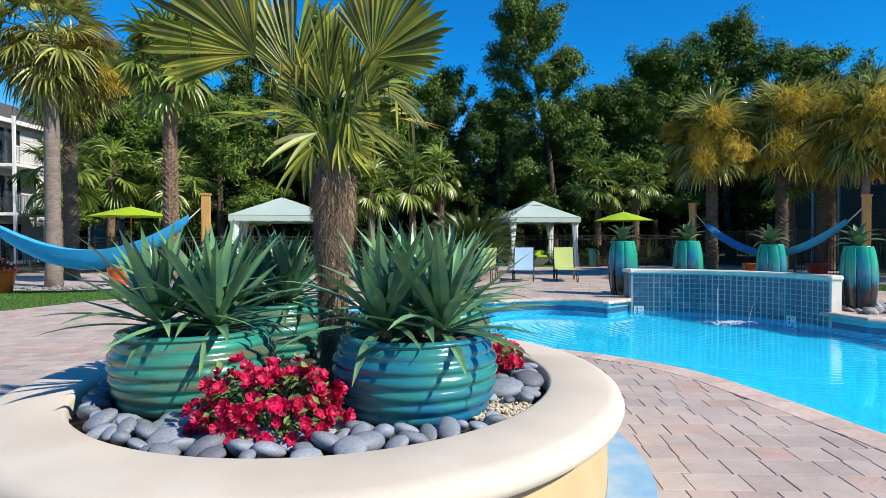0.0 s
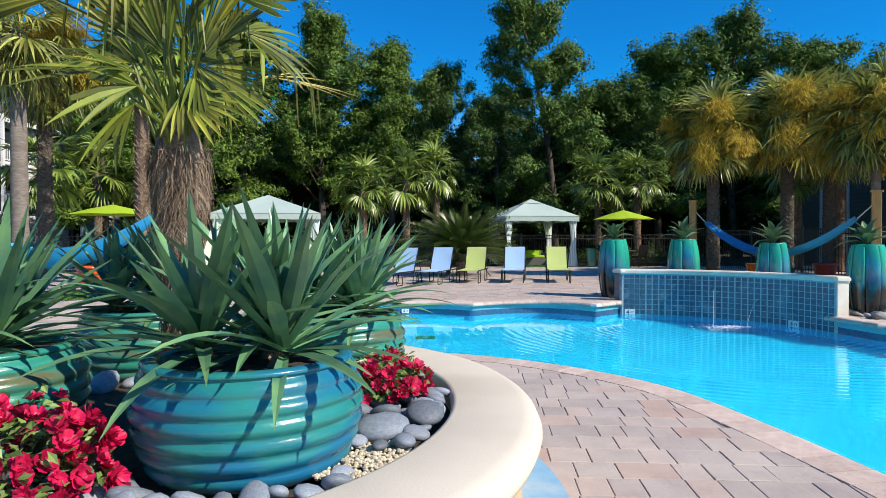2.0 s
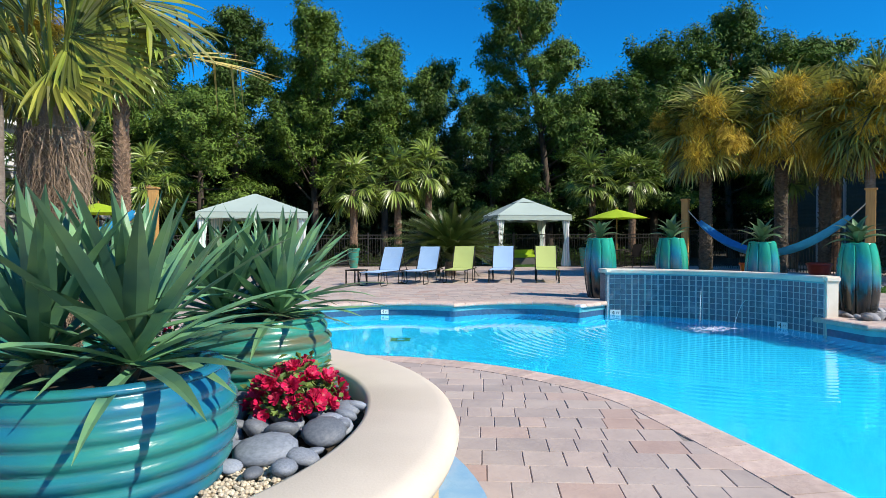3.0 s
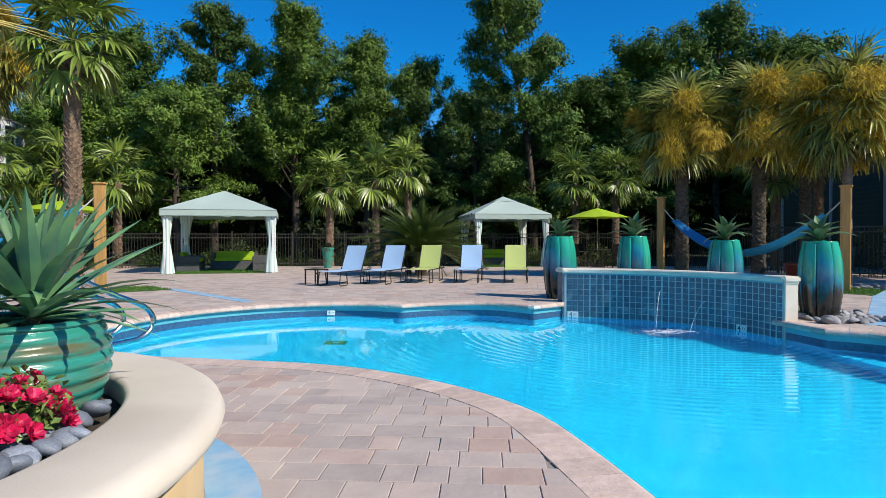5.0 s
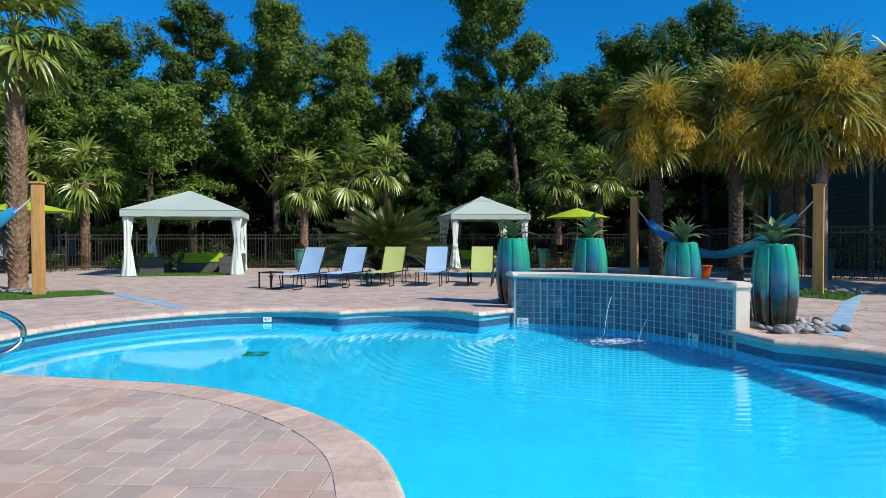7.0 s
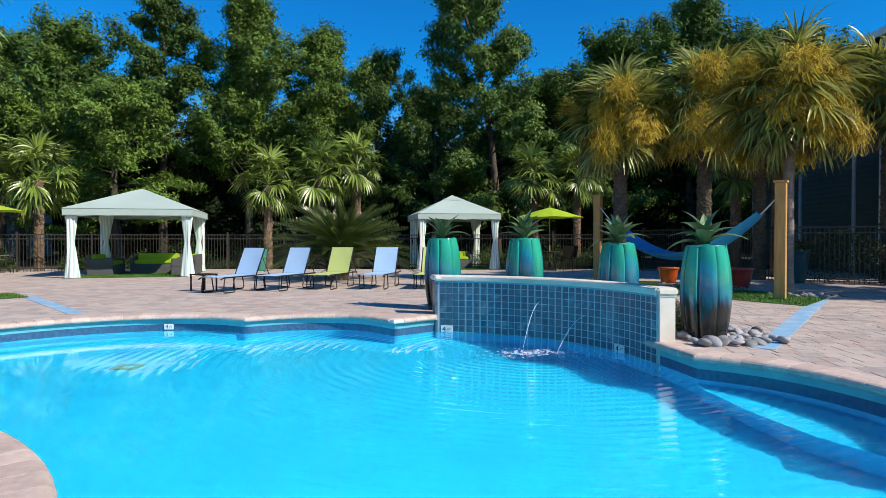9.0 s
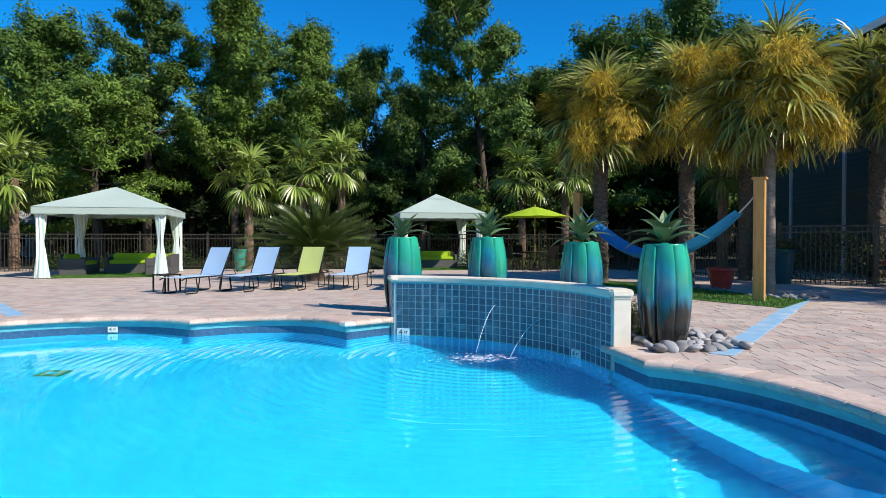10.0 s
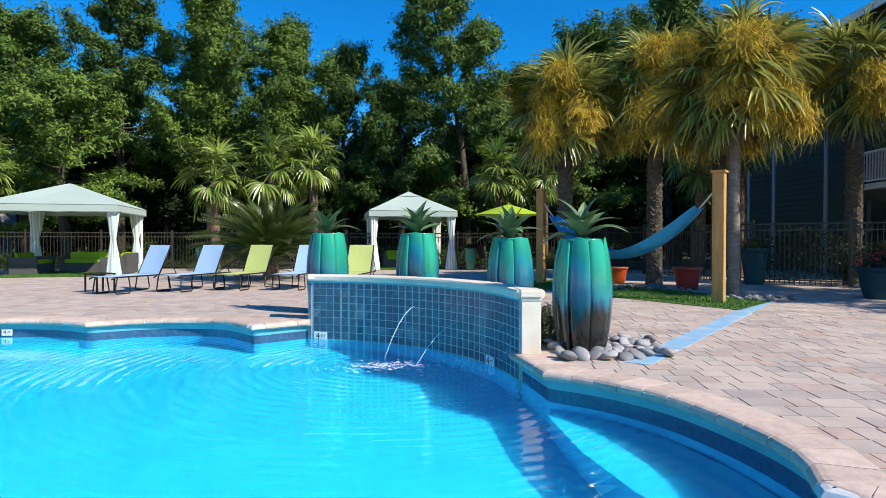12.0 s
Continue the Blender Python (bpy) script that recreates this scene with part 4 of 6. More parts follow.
def trunk_geo(h, r0, r1, boots, seed):
    """Tapered trunk; with boots it carries rows of old leaf stubs."""
    rng = random.Random(seed)
    g = Geo()
    n = 14
    pts = [(0, 0, h * i / n - (0.1 if i == 0 else 0)) for i in range(n + 1)]
    rs = [(r0 + (r1 - r0) * i / n) * (1.22 if i == 0 else 1) * rng.uniform(0.94, 1.06) for i in range(n + 1)]
    g.tube(pts, rs, 14)
    if boots:
        z, k = 0.15, 0
        while z < h * 0.98:
            for j in range(7):
                a = 2 * math.pi * (j + 0.5 * (k % 2)) / 7 + rng.uniform(-.15, .15)
                u = z / h
                r = r0 + (r1 - r0) * u
                c = Vector((r * math.cos(a) * 0.9, r * math.sin(a) * 0.9, z + rng.uniform(-.03, .03)))
                m = Matrix.Translation(c) @ pose(0, 0, 0, 0, 0, math.degrees(a)) @ pose(0, 0, 0, 0, -62 + rng.uniform(-12, 12), 0)
                l, w = boots * rng.uniform(0.7, 1.2), r * 0.42
                g.add([(0, -w, -.01), (0, w, -.01), (0, w, .03), (0, -w, .03), (l, -w * .35, 0), (l, w * .35, 0), (l, w * .3, .015), (l, -w * .3, .015)],
                      [(0, 1, 5, 4), (3, 7, 6, 2), (1, 2, 6, 5), (0, 4, 7, 3), (4, 5, 6, 7)], m)
            z += boots * 0.62
            k += 1
    return g


def palm(x, y, h, r, fronds, meshes, scale, material, boots, seed, label, group="palms", low=-55, high=82, blossoms=0, dead=None):
    rng = random.Random(seed)
    t = thing("palm_tree", label, "palm tree", pose(x, y, -0.02, 0, 0, rng.uniform(0, 360)), group)
    part("trunk", trunk_geo(h, r, r * 0.82, boots, seed), material, t, smooth=not boots)
    for i in range(fronds):
        u = (i + 0.5) / fronds
        el = high - (high - low) * u + rng.uniform(-12, 12)
        kinds = dead if dead and u > 0.88 else meshes
        rise, pair = min(kinds, key=lambda c: abs(c[0] - el))
        at = pose(0, 0, h + 0.25 * scale * (1 - u) - 0.1, 0, 0, i * 137.5 + rng.uniform(-30, 30)) @ pose(0, 0, 0, rng.uniform(-10, 10), rise - el)
        part("frond", rng.choice(pair), None, t, at=at @ Matrix.Scale(scale * rng.uniform(0.72, 1.1), 4))
    for i in range(blossoms):
        az = i * 137.5 + rng.uniform(-25, 25)
        part("inflorescence", BLOSSOM, None, t, "golden brown seed cluster", at=pose(0, 0, h + 0.15, 0, 0, az) @ pose(0, 0, 0, 0, rng.uniform(-42, 34), 0) @ Matrix.Scale(scale * rng.uniform(0.75, 1.12), 4))
    return t


def blossom_mesh():
    """Branched spray of thin drooping strands."""
    rng = random.Random(3)
    g = Geo()
    for i in range(1700):
        u = rng.uniform(0.4, 1.0)
        c = Vector((1.4 * u, rng.gauss(0, 0.15), -0.42 * u * u + rng.gauss(0, 0.14)))
        d = Vector((rng.uniform(-.3, .35), rng.uniform(-.4, .4), rng.uniform(-.5, .15)))
        w = 0.007
        e = c + d * rng.uniform(0.2, 0.5)
        g.add([c + Vector((0, w, 0)), c - Vector((0, w, 0)), e + Vector((0, -w, -.03)), e + Vector((0, w, -.03))], [(0, 1, 2, 3)])
    g.tube([(0, 0, 0), (0.7, 0, -0.05), (1.35, 0, -0.5)], [0.02, 0.015, 0.008], 5)
    return g.mesh("inflorescence", M["blossom"])


def near_frond(owner, hub, way, face, radius, leaflets, spread, split, fall, bent, material, label):
    """A stiff pleated fan at the end of a bowed stalk; hub, way and face are seen from the top of the trunk."""
    rng = random.Random(int(1000 * (hub[0] + 2 * hub[1] + 3 * hub[2])))
    hub, d0 = Vector(hub), Vector(way).normalized()
    up = (Vector(face) - d0 * Vector(face).dot(d0)).normalized()
    side = up.cross(d0)
    foot = Vector((hub.x * 0.12, hub.y * 0.12, -0.06))
    g = Geo()
    bow = foot.lerp(hub, 0.5) + Vector((0, 0, 0.08)) - Vector((hub.x, hub.y, 0)) * 0.12
    g.tube([foot, bow, hub], [0.015, 0.010, 0.007], 6)
    half = 1.12 * radians(spread) / leaflets
    seg = 8
    for i in range(leaflets):
        a = radians(spread) * (2 * (i + 0.5) / leaflets - 1) + rng.uniform(-0.2, 0.2) * half
        L = radius * (1 - 0.30 * (abs(a) / max(radians(spread), 1.2)) ** 2) * rng.uniform(0.86, 1.0)
        d = d0 * math.cos(a) + side * math.sin(a)
        s = side * math.cos(a) - d0 * math.sin(a)
        kink = rng.uniform(0.45, 0.75) if rng.random() < bent else 2.0
        drop = fall * rng.uniform(0.6, 1.5)
        lift = rng.uniform(-0.05, 0.05)
        vs, fs = [], []
        p = hub.copy()
        for k in range(seg + 1):
            t = k / seg
            w = half * L * t if t <= split else half * L * split * max(0.03, 1 - ((t - split) / (1 - split)) ** 2.1)
            step = d + up * (0.18 * abs(math.sin(a)) + lift) + Vector((0, 0, -drop * 3 * t * t))
            if t > kink:
                step = d * 0.12 + Vector((0, 0, -1.0))
            if k:
                p = p + step.normalized() * (L / seg)
            vs += [p + s * w + up * w * 0.5, p.copy(), p - s * w + up * w * 0.5]
        for k in range(seg):
            o = 3 * k
            fs += [(o, o + 3, o + 4, o + 1), (o + 1, o + 4, o + 5, o + 2)]
        g.add(vs, fs)
    part("frond", g, material, owner, label, at=pose(0, 0, PALM_H))


# ---- broadleaf trees ----
def tree_meshes(seed, h, spread, limbs, n_leaves, leaf_size, low, material, sweep=(20, 70), puff=0.30, lean=0.0, form=0.7, droop=0.0):
    """Trunk, limbs and side branches; the leaves stand in loose sprays along the side branches."""
    rng = random.Random(seed)
    nr = np.random.default_rng(seed)
    wood = Geo()
    wx, wy = rng.uniform(-.3, .3), rng.uniform(-.3, .3)

    def stem(u):
        return Vector((wx * math.sin(4 * u) + lean * u ** 2, wy * math.sin(3 * u), h * u))
    wood.tube([stem(k / 8) - Vector((0, 0, 0.15 if k == 0 else 0)) for k in range(9)], [0.25 * (1 - 0.92 * k / 8) + 0.015 for k in range(9)], 8)
    sprays = []
    for i in range(limbs):
        u = (i + rng.uniform(0.1, 0.9)) / limbs
        a = i * 2.4 + rng.uniform(-.6, .6)
        up = radians(sweep[0] + (sweep[1] - sweep[0]) * u + rng.uniform(-12, 12))
        reach = spread * max(0.16, math.sin(math.pi * min(1, 0.2 + 0.8 * u)) ** form) * rng.uniform(0.6, 1.08)
        foot = stem(low * 0.8 + (0.96 - low * 0.8) * u * 0.93)
        d = Vector((math.cos(a) * math.cos(up), math.sin(a) * math.cos(up), math.sin(up)))
        mid, end = foot + d * reach * 0.5, foot + d * reach - Vector((0, 0, droop * reach * 0.4))
        wood.tube([foot, mid, end], [0.065 * (1.1 - u), 0.04 * (1.1 - u), 0.01], 5)
        for k in range(7):
            v = 0.3 + 0.7 * (k + rng.random()) / 7
            p = foot.lerp(mid, v * 2) if v < 0.5 else mid.lerp(end, v * 2 - 1)
            e = (d * 0.7 + Vector((rng.gauss(0, .55), rng.gauss(0, .55), rng.gauss(0.15 - droop, .4)))).normalized() * spread * rng.uniform(0.10, 0.24)
            wood.tube([p, p + e * 0.9], [0.016, 0.005], 4)
            sprays.append((p, e, rng.uniform(0.6, 1.25)))
    per = n_leaves // len(sprays)
    pts, outs = [], []
    for p, e, w in sprays:
        n = int(per * w)
        t = nr.uniform(0.05, 1.1, (n, 1)) ** 0.8
        c = np.array(p) + t * np.array(e) + nr.normal(0, puff * (0.6 + 0.5 * w), (n, 3)) * np.array([1, 1, 0.62])
        c[:, 2] -= droop * np.abs(nr.normal(0, 0.5, n))
        pts.append(c)
        outs.append(c - np.array(p) - 0.45 * np.array(e))
    c, out = np.concatenate(pts), np.concatenate(outs)
    n = len(c)
    out /= np.linalg.norm(out, axis=1)[:, None] + 1e-9
    nrm = out * 0.9 + nr.normal(size=(n, 3)) * 0.45 + np.array([0, 0, 0.35])
    a = nr.normal(size=(n, 3))
    a[:, 2] -= 0.5 * droop
    a -= nrm * (a * nrm).sum(1)[:, None] / (nrm * nrm).sum(1)[:, None]
    a /= np.linalg.norm(a, axis=1)[:, None] + 1e-9
    b = np.cross(nrm, a)
    b /= np.linalg.norm(b, axis=1)[:, None] + 1e-9
    z = leaf_size * nr.uniform(0.6, 1.3, (n, 1))
    q = np.stack([c - a * z * 0.8 + b * z * 0.3, c - a * z * 0.45 - b * z * 0.36, c + a * z], 1).reshape(-1, 3)
    crown = Geo()
    crown.v = q.tolist()
    crown.f = np.arange(3 * n).reshape(-1, 3).tolist()
    return wood.mesh("trunk", M["bark"], smooth=True), crown.mesh("crown", material)


def tree(meshes, x, y, rot, s, sz, label):
    t = thing("broadleaf_tree", label, "tree", pose(x, y, -0.06, 0, 0, rot) @ Matrix.Diagonal((s, s, sz, 1)), "woodland behind the fence")
    part("trunk", meshes[0], None, t)
    part("crown", meshes[1], None, t)


# ---- furniture ----
def cabana(x, y, rot, side, eave, peak, label, vent):
    t = thing("cabana", label, "cabana", pose(x, y, 0, 0, 0, rot), "cabanas")
    s = side / 2
    for i, (a, b) in enumerate(((-1, -1), (1, -1), (1, 1), (-1, 1))):
        part("post", Geo().box((a * (s - 0.05), b * (s - 0.05), eave / 2), (0.07, 0.07, eave)), M["white"], t, bevel=0.006)
        g = Geo()
        n, rows = 36, 20
        vs, fs = [], []
        for k in range(rows + 1):
            z = 0.02 + (eave - 0.12) * k / rows
            u = k / rows
            r0 = 0.072 + 0.14 * max(0.0, (0.53 - u) / 0.53) ** 0.9 + (0.10 if b < 0 else 0.17) * max(0.0, (u - 0.53) / 0.47) ** 0.9
            for j in range(n):
                ang = 2 * math.pi * j / n
                r = r0 * (1 + 0.15 * math.sin(7 * ang) + 0.05 * math.sin(3 * ang + i))
                vs.append((a * (s - (0.12 if b < 0 else 0.22)) + r * math.cos(ang), b * (s - 0.12) + 0.7 * r * math.sin(ang), z))
        for k in range(rows):
            for j in range(n):
                m2 = (j + 1) % n
                fs.append((k * n + j, k * n + m2, (k + 1) * n + m2, (k + 1) * n + j))
        part("curtain", g.add(vs, fs), M["curtain"], t, "striped cloth curtain tied back at the middle", smooth=True)
    o = s + 0.08
    q = 0.02
    hub = peak - 0.02
    vs = [(-o, -o, eave), (o, -o, eave), (o, o, eave), (-o, o, eave)]
    vs += [(-q * 2, -q * 2, hub), (q * 2, -q * 2, hub), (q * 2, q * 2, hub), (-q * 2, q * 2, hub)]
    g = Geo()
    n = 8
    for side_i in range(4):
        a, b = Vector(vs[side_i]), Vector(vs[(side_i + 1) % 4])
        c, d = Vector(vs[4 + (side_i + 1) % 4]), Vector(vs[4 + side_i])
        grid = []
        for i in range(n + 1):
            for j in range(n + 1):
                u, v = i / n, j / n
                p = a.lerp(b, u).lerp(d.lerp(c, u), v)
                p.z -= 0.045 * math.sin(math.pi * u) * math.sin(math.pi * v) ** 0.8 * 0.9
                grid.append(p)
        g.add(grid, [(i * (n + 1) + j, (i + 1) * (n + 1) + j, (i + 1) * (n + 1) + j + 1, i * (n + 1) + j + 1) for i in range(n) for j in range(n)])
    part("canopy", g, M["cloth"], t, "pale seafoam cloth roof")
    g = Geo()
    for side_i in range(4):
        a, b = Vector(vs[side_i]), Vector(vs[(side_i + 1) % 4])
        k = 14
        top = [a.lerp(b, i / k) for i in range(k + 1)]
        low = [p + Vector((0, 0, -0.24 + 0.010 * math.sin(i * 2.2))) for i, p in enumerate(top)]
        g.add(top + low, [(i, i + 1, k + 2 + i, k + 1 + i) for i in range(k)])
    part("valance", g, M["cloth"], t)
    zc = peak - (peak - eave) * 0.45 / o + 0.006
    if vent:
        g = Geo().add([(-0.45, -0.45, zc), (0.45, -0.45, zc), (0.45, 0.45, zc), (-0.45, 0.45, zc), (0, 0, peak + 0.01)], [(0, 1, 4), (1, 2, 4), (2, 3, 4), (3, 0, 4)])
        part("vent_cap", g, M["cloth"], t)
    for z in (eave - 0.012, eave - 0.222):
        part("piping", Geo().tube([(a * (o + 0.004), b * (o + 0.004), z) for a, b in ((-1, -1), (1, -1), (1, 1), (-1, 1), (-1, -1))], 0.008, 6), M["piping"], t, "darker green piping along the valance")
    for a, b in ((-1, -1), (1, -1), (1, 1), (-1, 1)):
        part("rafter", Geo().tube([(a * (s - 0.05), b * (s - 0.05), eave - 0.04), (0, 0, peak - 0.12)], 0.02), M["white"], t)
    return t


def lounger(at, sling, colour):
    t = thing("sun_lounger", f"{colour} sling sun lounger on a dark metal frame, back raised", "sun lounger", at, "sun loungers by the pool")
    w, zs, L = 0.62, 0.36, 1.25
    tilt = radians(62)
    top = Vector((0, 0.73 * math.cos(tilt), zs + 0.73 * math.sin(tilt)))
    for sx in (-1, 1):
        x = sx * w / 2
        part("seat_rail", Geo().tube([(x, -L, zs - 0.04), (x, -L + 0.1, zs), (x, 0.55, zs)], 0.016), M["dark_metal"], t, smooth=True)
        part("back_rail", Geo().tube([(x, 0, zs + 0.01), (x, top.y, top.z)], 0.015), M["dark_metal"], t, smooth=True)
        for y0 in (-L + 0.28, 0.12):
            part("leg", Geo().tube([(x, y0 - 0.14, zs), (x, y0 - 0.2, 0.05), (x, y0 - 0.16, 0.016), (x, y0 + 0.16, 0.016), (x, y0 + 0.2, 0.05), (x, y0 + 0.14, zs)], 0.014), M["dark_metal"], t, smooth=True)
    part("back_stay", Geo().tube([(-w / 2, 0.5, zs), (-w / 2, top.y * 0.7, zs + 0.45)], 0.01), M["dark_metal"], t)
    part("back_stay", Geo().tube([(w / 2, 0.5, zs), (w / 2, top.y * 0.7, zs + 0.45)], 0.01), M["dark_metal"], t)

    def sheet(p0, p1, sag):
        g, n, k = Geo(), 8, 4
        vs = []
        for lay in (0, -0.008):
            for i in range(n + 1):
                for j in range(k + 1):
                    u, v = i / n, j / k
                    p = p0.lerp(p1, u)
                    nrm = Vector((0, -(p1 - p0).z, (p1 - p0).y)).normalized()
                    q = p + Vector((w * (v - 0.5) * 0.97, 0, 0)) + nrm * (-sag * math.sin(math.pi * u) * math.sin(math.pi * v) + lay)
                    vs.append(q)
        m2 = (n + 1) * (k + 1)
        fs = [(i * (k + 1) + j, i * (k + 1) + j + 1, (i + 1) * (k + 1) + j + 1, (i + 1) * (k + 1) + j) for i in range(n) for j in range(k)]
        fs += [tuple(x + m2 for x in reversed(f)) for f in fs]
        return g.add(vs, fs)
    part("seat_sling", sheet(Vector((0, -L + 0.02, zs + 0.01)), Vector((0, 0, zs + 0.015)), 0.03), sling, t, smooth=True)
    part("back_sling", sheet(Vector((0, 0.0, zs + 0.02)), top + Vector((0, 0, 0.01)), 0.02), sling, t, smooth=True)
    return t


def side_table(at):
    t = thing("side_table", "small dark metal side table beside the loungers", "side table", at, "side tables")
    part("top", Geo().box((0, 0, 0.4), (0.45, 0.45, 0.03)), M["dark_metal"], t, bevel=0.006)
    for a in (-1, 1):
        for b in (-1, 1):
            part("leg", Geo().box((a * 0.2, b * 0.2, 0.195), (0.03, 0.03, 0.39)), M["dark_metal"], t)


def timber_post(x, y, h, rot):
    t = thing("timber_post", "square cedar hammock post with a flat cap", "post", pose(x, y, 0, 0, 0, rot), "hammock posts")
    part("shaft", Geo().box((0, 0, h / 2 - 0.05), (0.2, 0.2, h)), M["wood"], t, bevel=0.008)
    part("cap", Geo().box((0, 0, h - 0.03), (0.26, 0.26, 0.045)), M["wood"], t, bevel=0.008)


def hammock(a, b, sag, label, width, curl, cloth):
    t = thing("hammock", label, "hammock")
    a, b = Vector(a), Vector(b)
    d = (b - a)
    side = Vector((-d.y, d.x, 0)).normalized()
    n, k = 24, 8

    def at(u):
        return a.lerp(b, u) + Vector((0, 0, -sag * 4 * u * (1 - u)))
    vs = []
    for i in range(n + 1):
        u = 0.07 + 0.86 * i / n
        c = at(u)
        w = width * math.sin(math.pi * (0.03 + 0.94 * i / n)) ** 0.4
        for j in range(k + 1):
            v = 2 * j / k - 1
            vs.append(c + side * (w * v * 0.8) + Vector((0, 0, curl * v * v * w - 0.4 * curl * w)))
    part("bed", Geo().add(vs, [(i * (k + 1) + j, (i + 1) * (k + 1) + j, (i + 1) * (k + 1) + j + 1, i * (k + 1) + j + 1) for i in range(n) for j in range(k)]), cloth, t, smooth=True)
    for u0, u1 in ((0.0, 0.075), (1.0, 0.925)):
        part("rope", Geo().tube([at(u0), at((u0 + u1) / 2), at(u1)], 0.016), M["rope"], t, "white rope")


def umbrella(x, y, r, top, label):
    t = thing("patio_umbrella", label, "umbrella", pose(x, y, 0, 0, 0, 20), "patio umbrellas")
    part("pole", Geo().tube([(0, 0, 0.05), (0, 0, top - 0.02)], 0.022), M["wood"], t)
    part("base", Geo().lathe([(0.28, 0), (0.28, 0.05), (0.06, 0.09), (0.04, 0.3)], 24), M["dark_metal"], t, smooth=False)
    n = 8
    g = Geo()
    vs = [(0, 0, top)]
    for k, (f, z) in enumerate(((0.5, top - 0.2), (1.0, top - 0.42))):
        for i in range(n * 2):
            a = math.pi * i / n
            rr = r * f * (1.0 if i % 2 == 0 else 0.955)
            vs.append((rr * math.cos(a), rr * math.sin(a), z - (0.0 if i % 2 == 0 else -0.02)))
    m = n * 2
    fs = [(0, 1 + i, 1 + (i + 1) % m) for i in range(m)] + [(1 + i, 1 + m + i, 1 + m + (i + 1) % m, 1 + (i + 1) % m) for i in range(m)]
    part("canopy", g.add(vs, fs), M["lime"], t, "lime green cloth canopy")
    for i in range(n):
        a = 2 * math.pi * i / n
        part("rib", Geo().tube([(0, 0, top - 0.03), (r * math.cos(a), r * math.sin(a), top - 0.44)], 0.008, 5), M["wood"], t)
    part("finial", Geo().lathe([(0.02, top), (0.03, top + 0.03), (0.005, top + 0.08)], 10), M["wood"], t)


def patio_set(x, y, rot):
    t = thing("patio_table", "round dark metal patio table under the umbrella", "table", pose(x, y, 0, 0, 0, rot), "patio tables")
    part("top", Geo().lathe([(0.55, 0.7), (0.56, 0.715), (0.55, 0.73)], 32), M["dark_metal"], t)
    for i in range(4):
        a = math.pi * (0.25 + i / 2)
        part("leg", Geo().tube([(0.45 * math.cos(a), 0.45 * math.sin(a), 0), (0.35 * math.cos(a), 0.35 * math.sin(a), 0.7)], 0.016), M["dark_metal"], t)
    for i in range(4):
        a = math.pi / 2 * i + 0.3
        c = thing("patio_chair", "dark metal patio chair at the round table", "chair", pose(x + 0.95 * math.cos(a + radians(rot)), y + 0.95 * math.sin(a + radians(rot)), 0, 0, 0, rot + math.degrees(a) + 90), "chairs round the patio tables")
        part("seat", Geo().box((0, 0, 0.44), (0.48, 0.46, 0.03)), M["dark_metal"], c, bevel=0.01)
        part("backrest", Geo().box((0, 0.0, 0.0), (0.48, 0.02, 0.5)), M["dark_metal"], c, at=pose(0, -0.25, 0.72, 12), bevel=0.006)
        for a2 in (-1, 1):
            for b2 in (-1, 1):
                part("leg", Geo().tube([(a2 * 0.22, b2 * 0.21, 0.43), (a2 * 0.23, b2 * 0.24, 0)], 0.013), M["dark_metal"], c)
            part("armrest", Geo().tube([(a2 * 0.25, -0.24, 0.66), (a2 * 0.25, 0.2, 0.64), (a2 * 0.25, 0.22, 0.44)], 0.013), M["dark_metal"], c)


def sofa(at, width, label):
    t = thing("rattan_sofa", label, "sofa", at, "rattan seats in the cabanas")
    part("base", Geo().box((0, 0, 0.17), (width, 0.8, 0.34)), M["rattan"], t, bevel=0.02)
    part("backrest", Geo().box((0, 0.36, 0.48), (width, 0.1, 0.42)), M["rattan"], t, bevel=0.02)
    for s in (-1, 1):
        part("arm", Geo().box((s * (width / 2 - 0.06), 0, 0.42), (0.12, 0.8, 0.3)), M["rattan"], t, bevel=0.02)
    part("seat_cushion", Geo().box((0, -0.03, 0.41), (width - 0.26, 0.68, 0.13)), M["lime"], t, "lime seat cushion", bevel=0.035)
    part("back_cushion", Geo().box((0, 0.25, 0.55), (width - 0.28, 0.14, 0.32)), M["lime"], t, "lime back cushion", bevel=0.04)


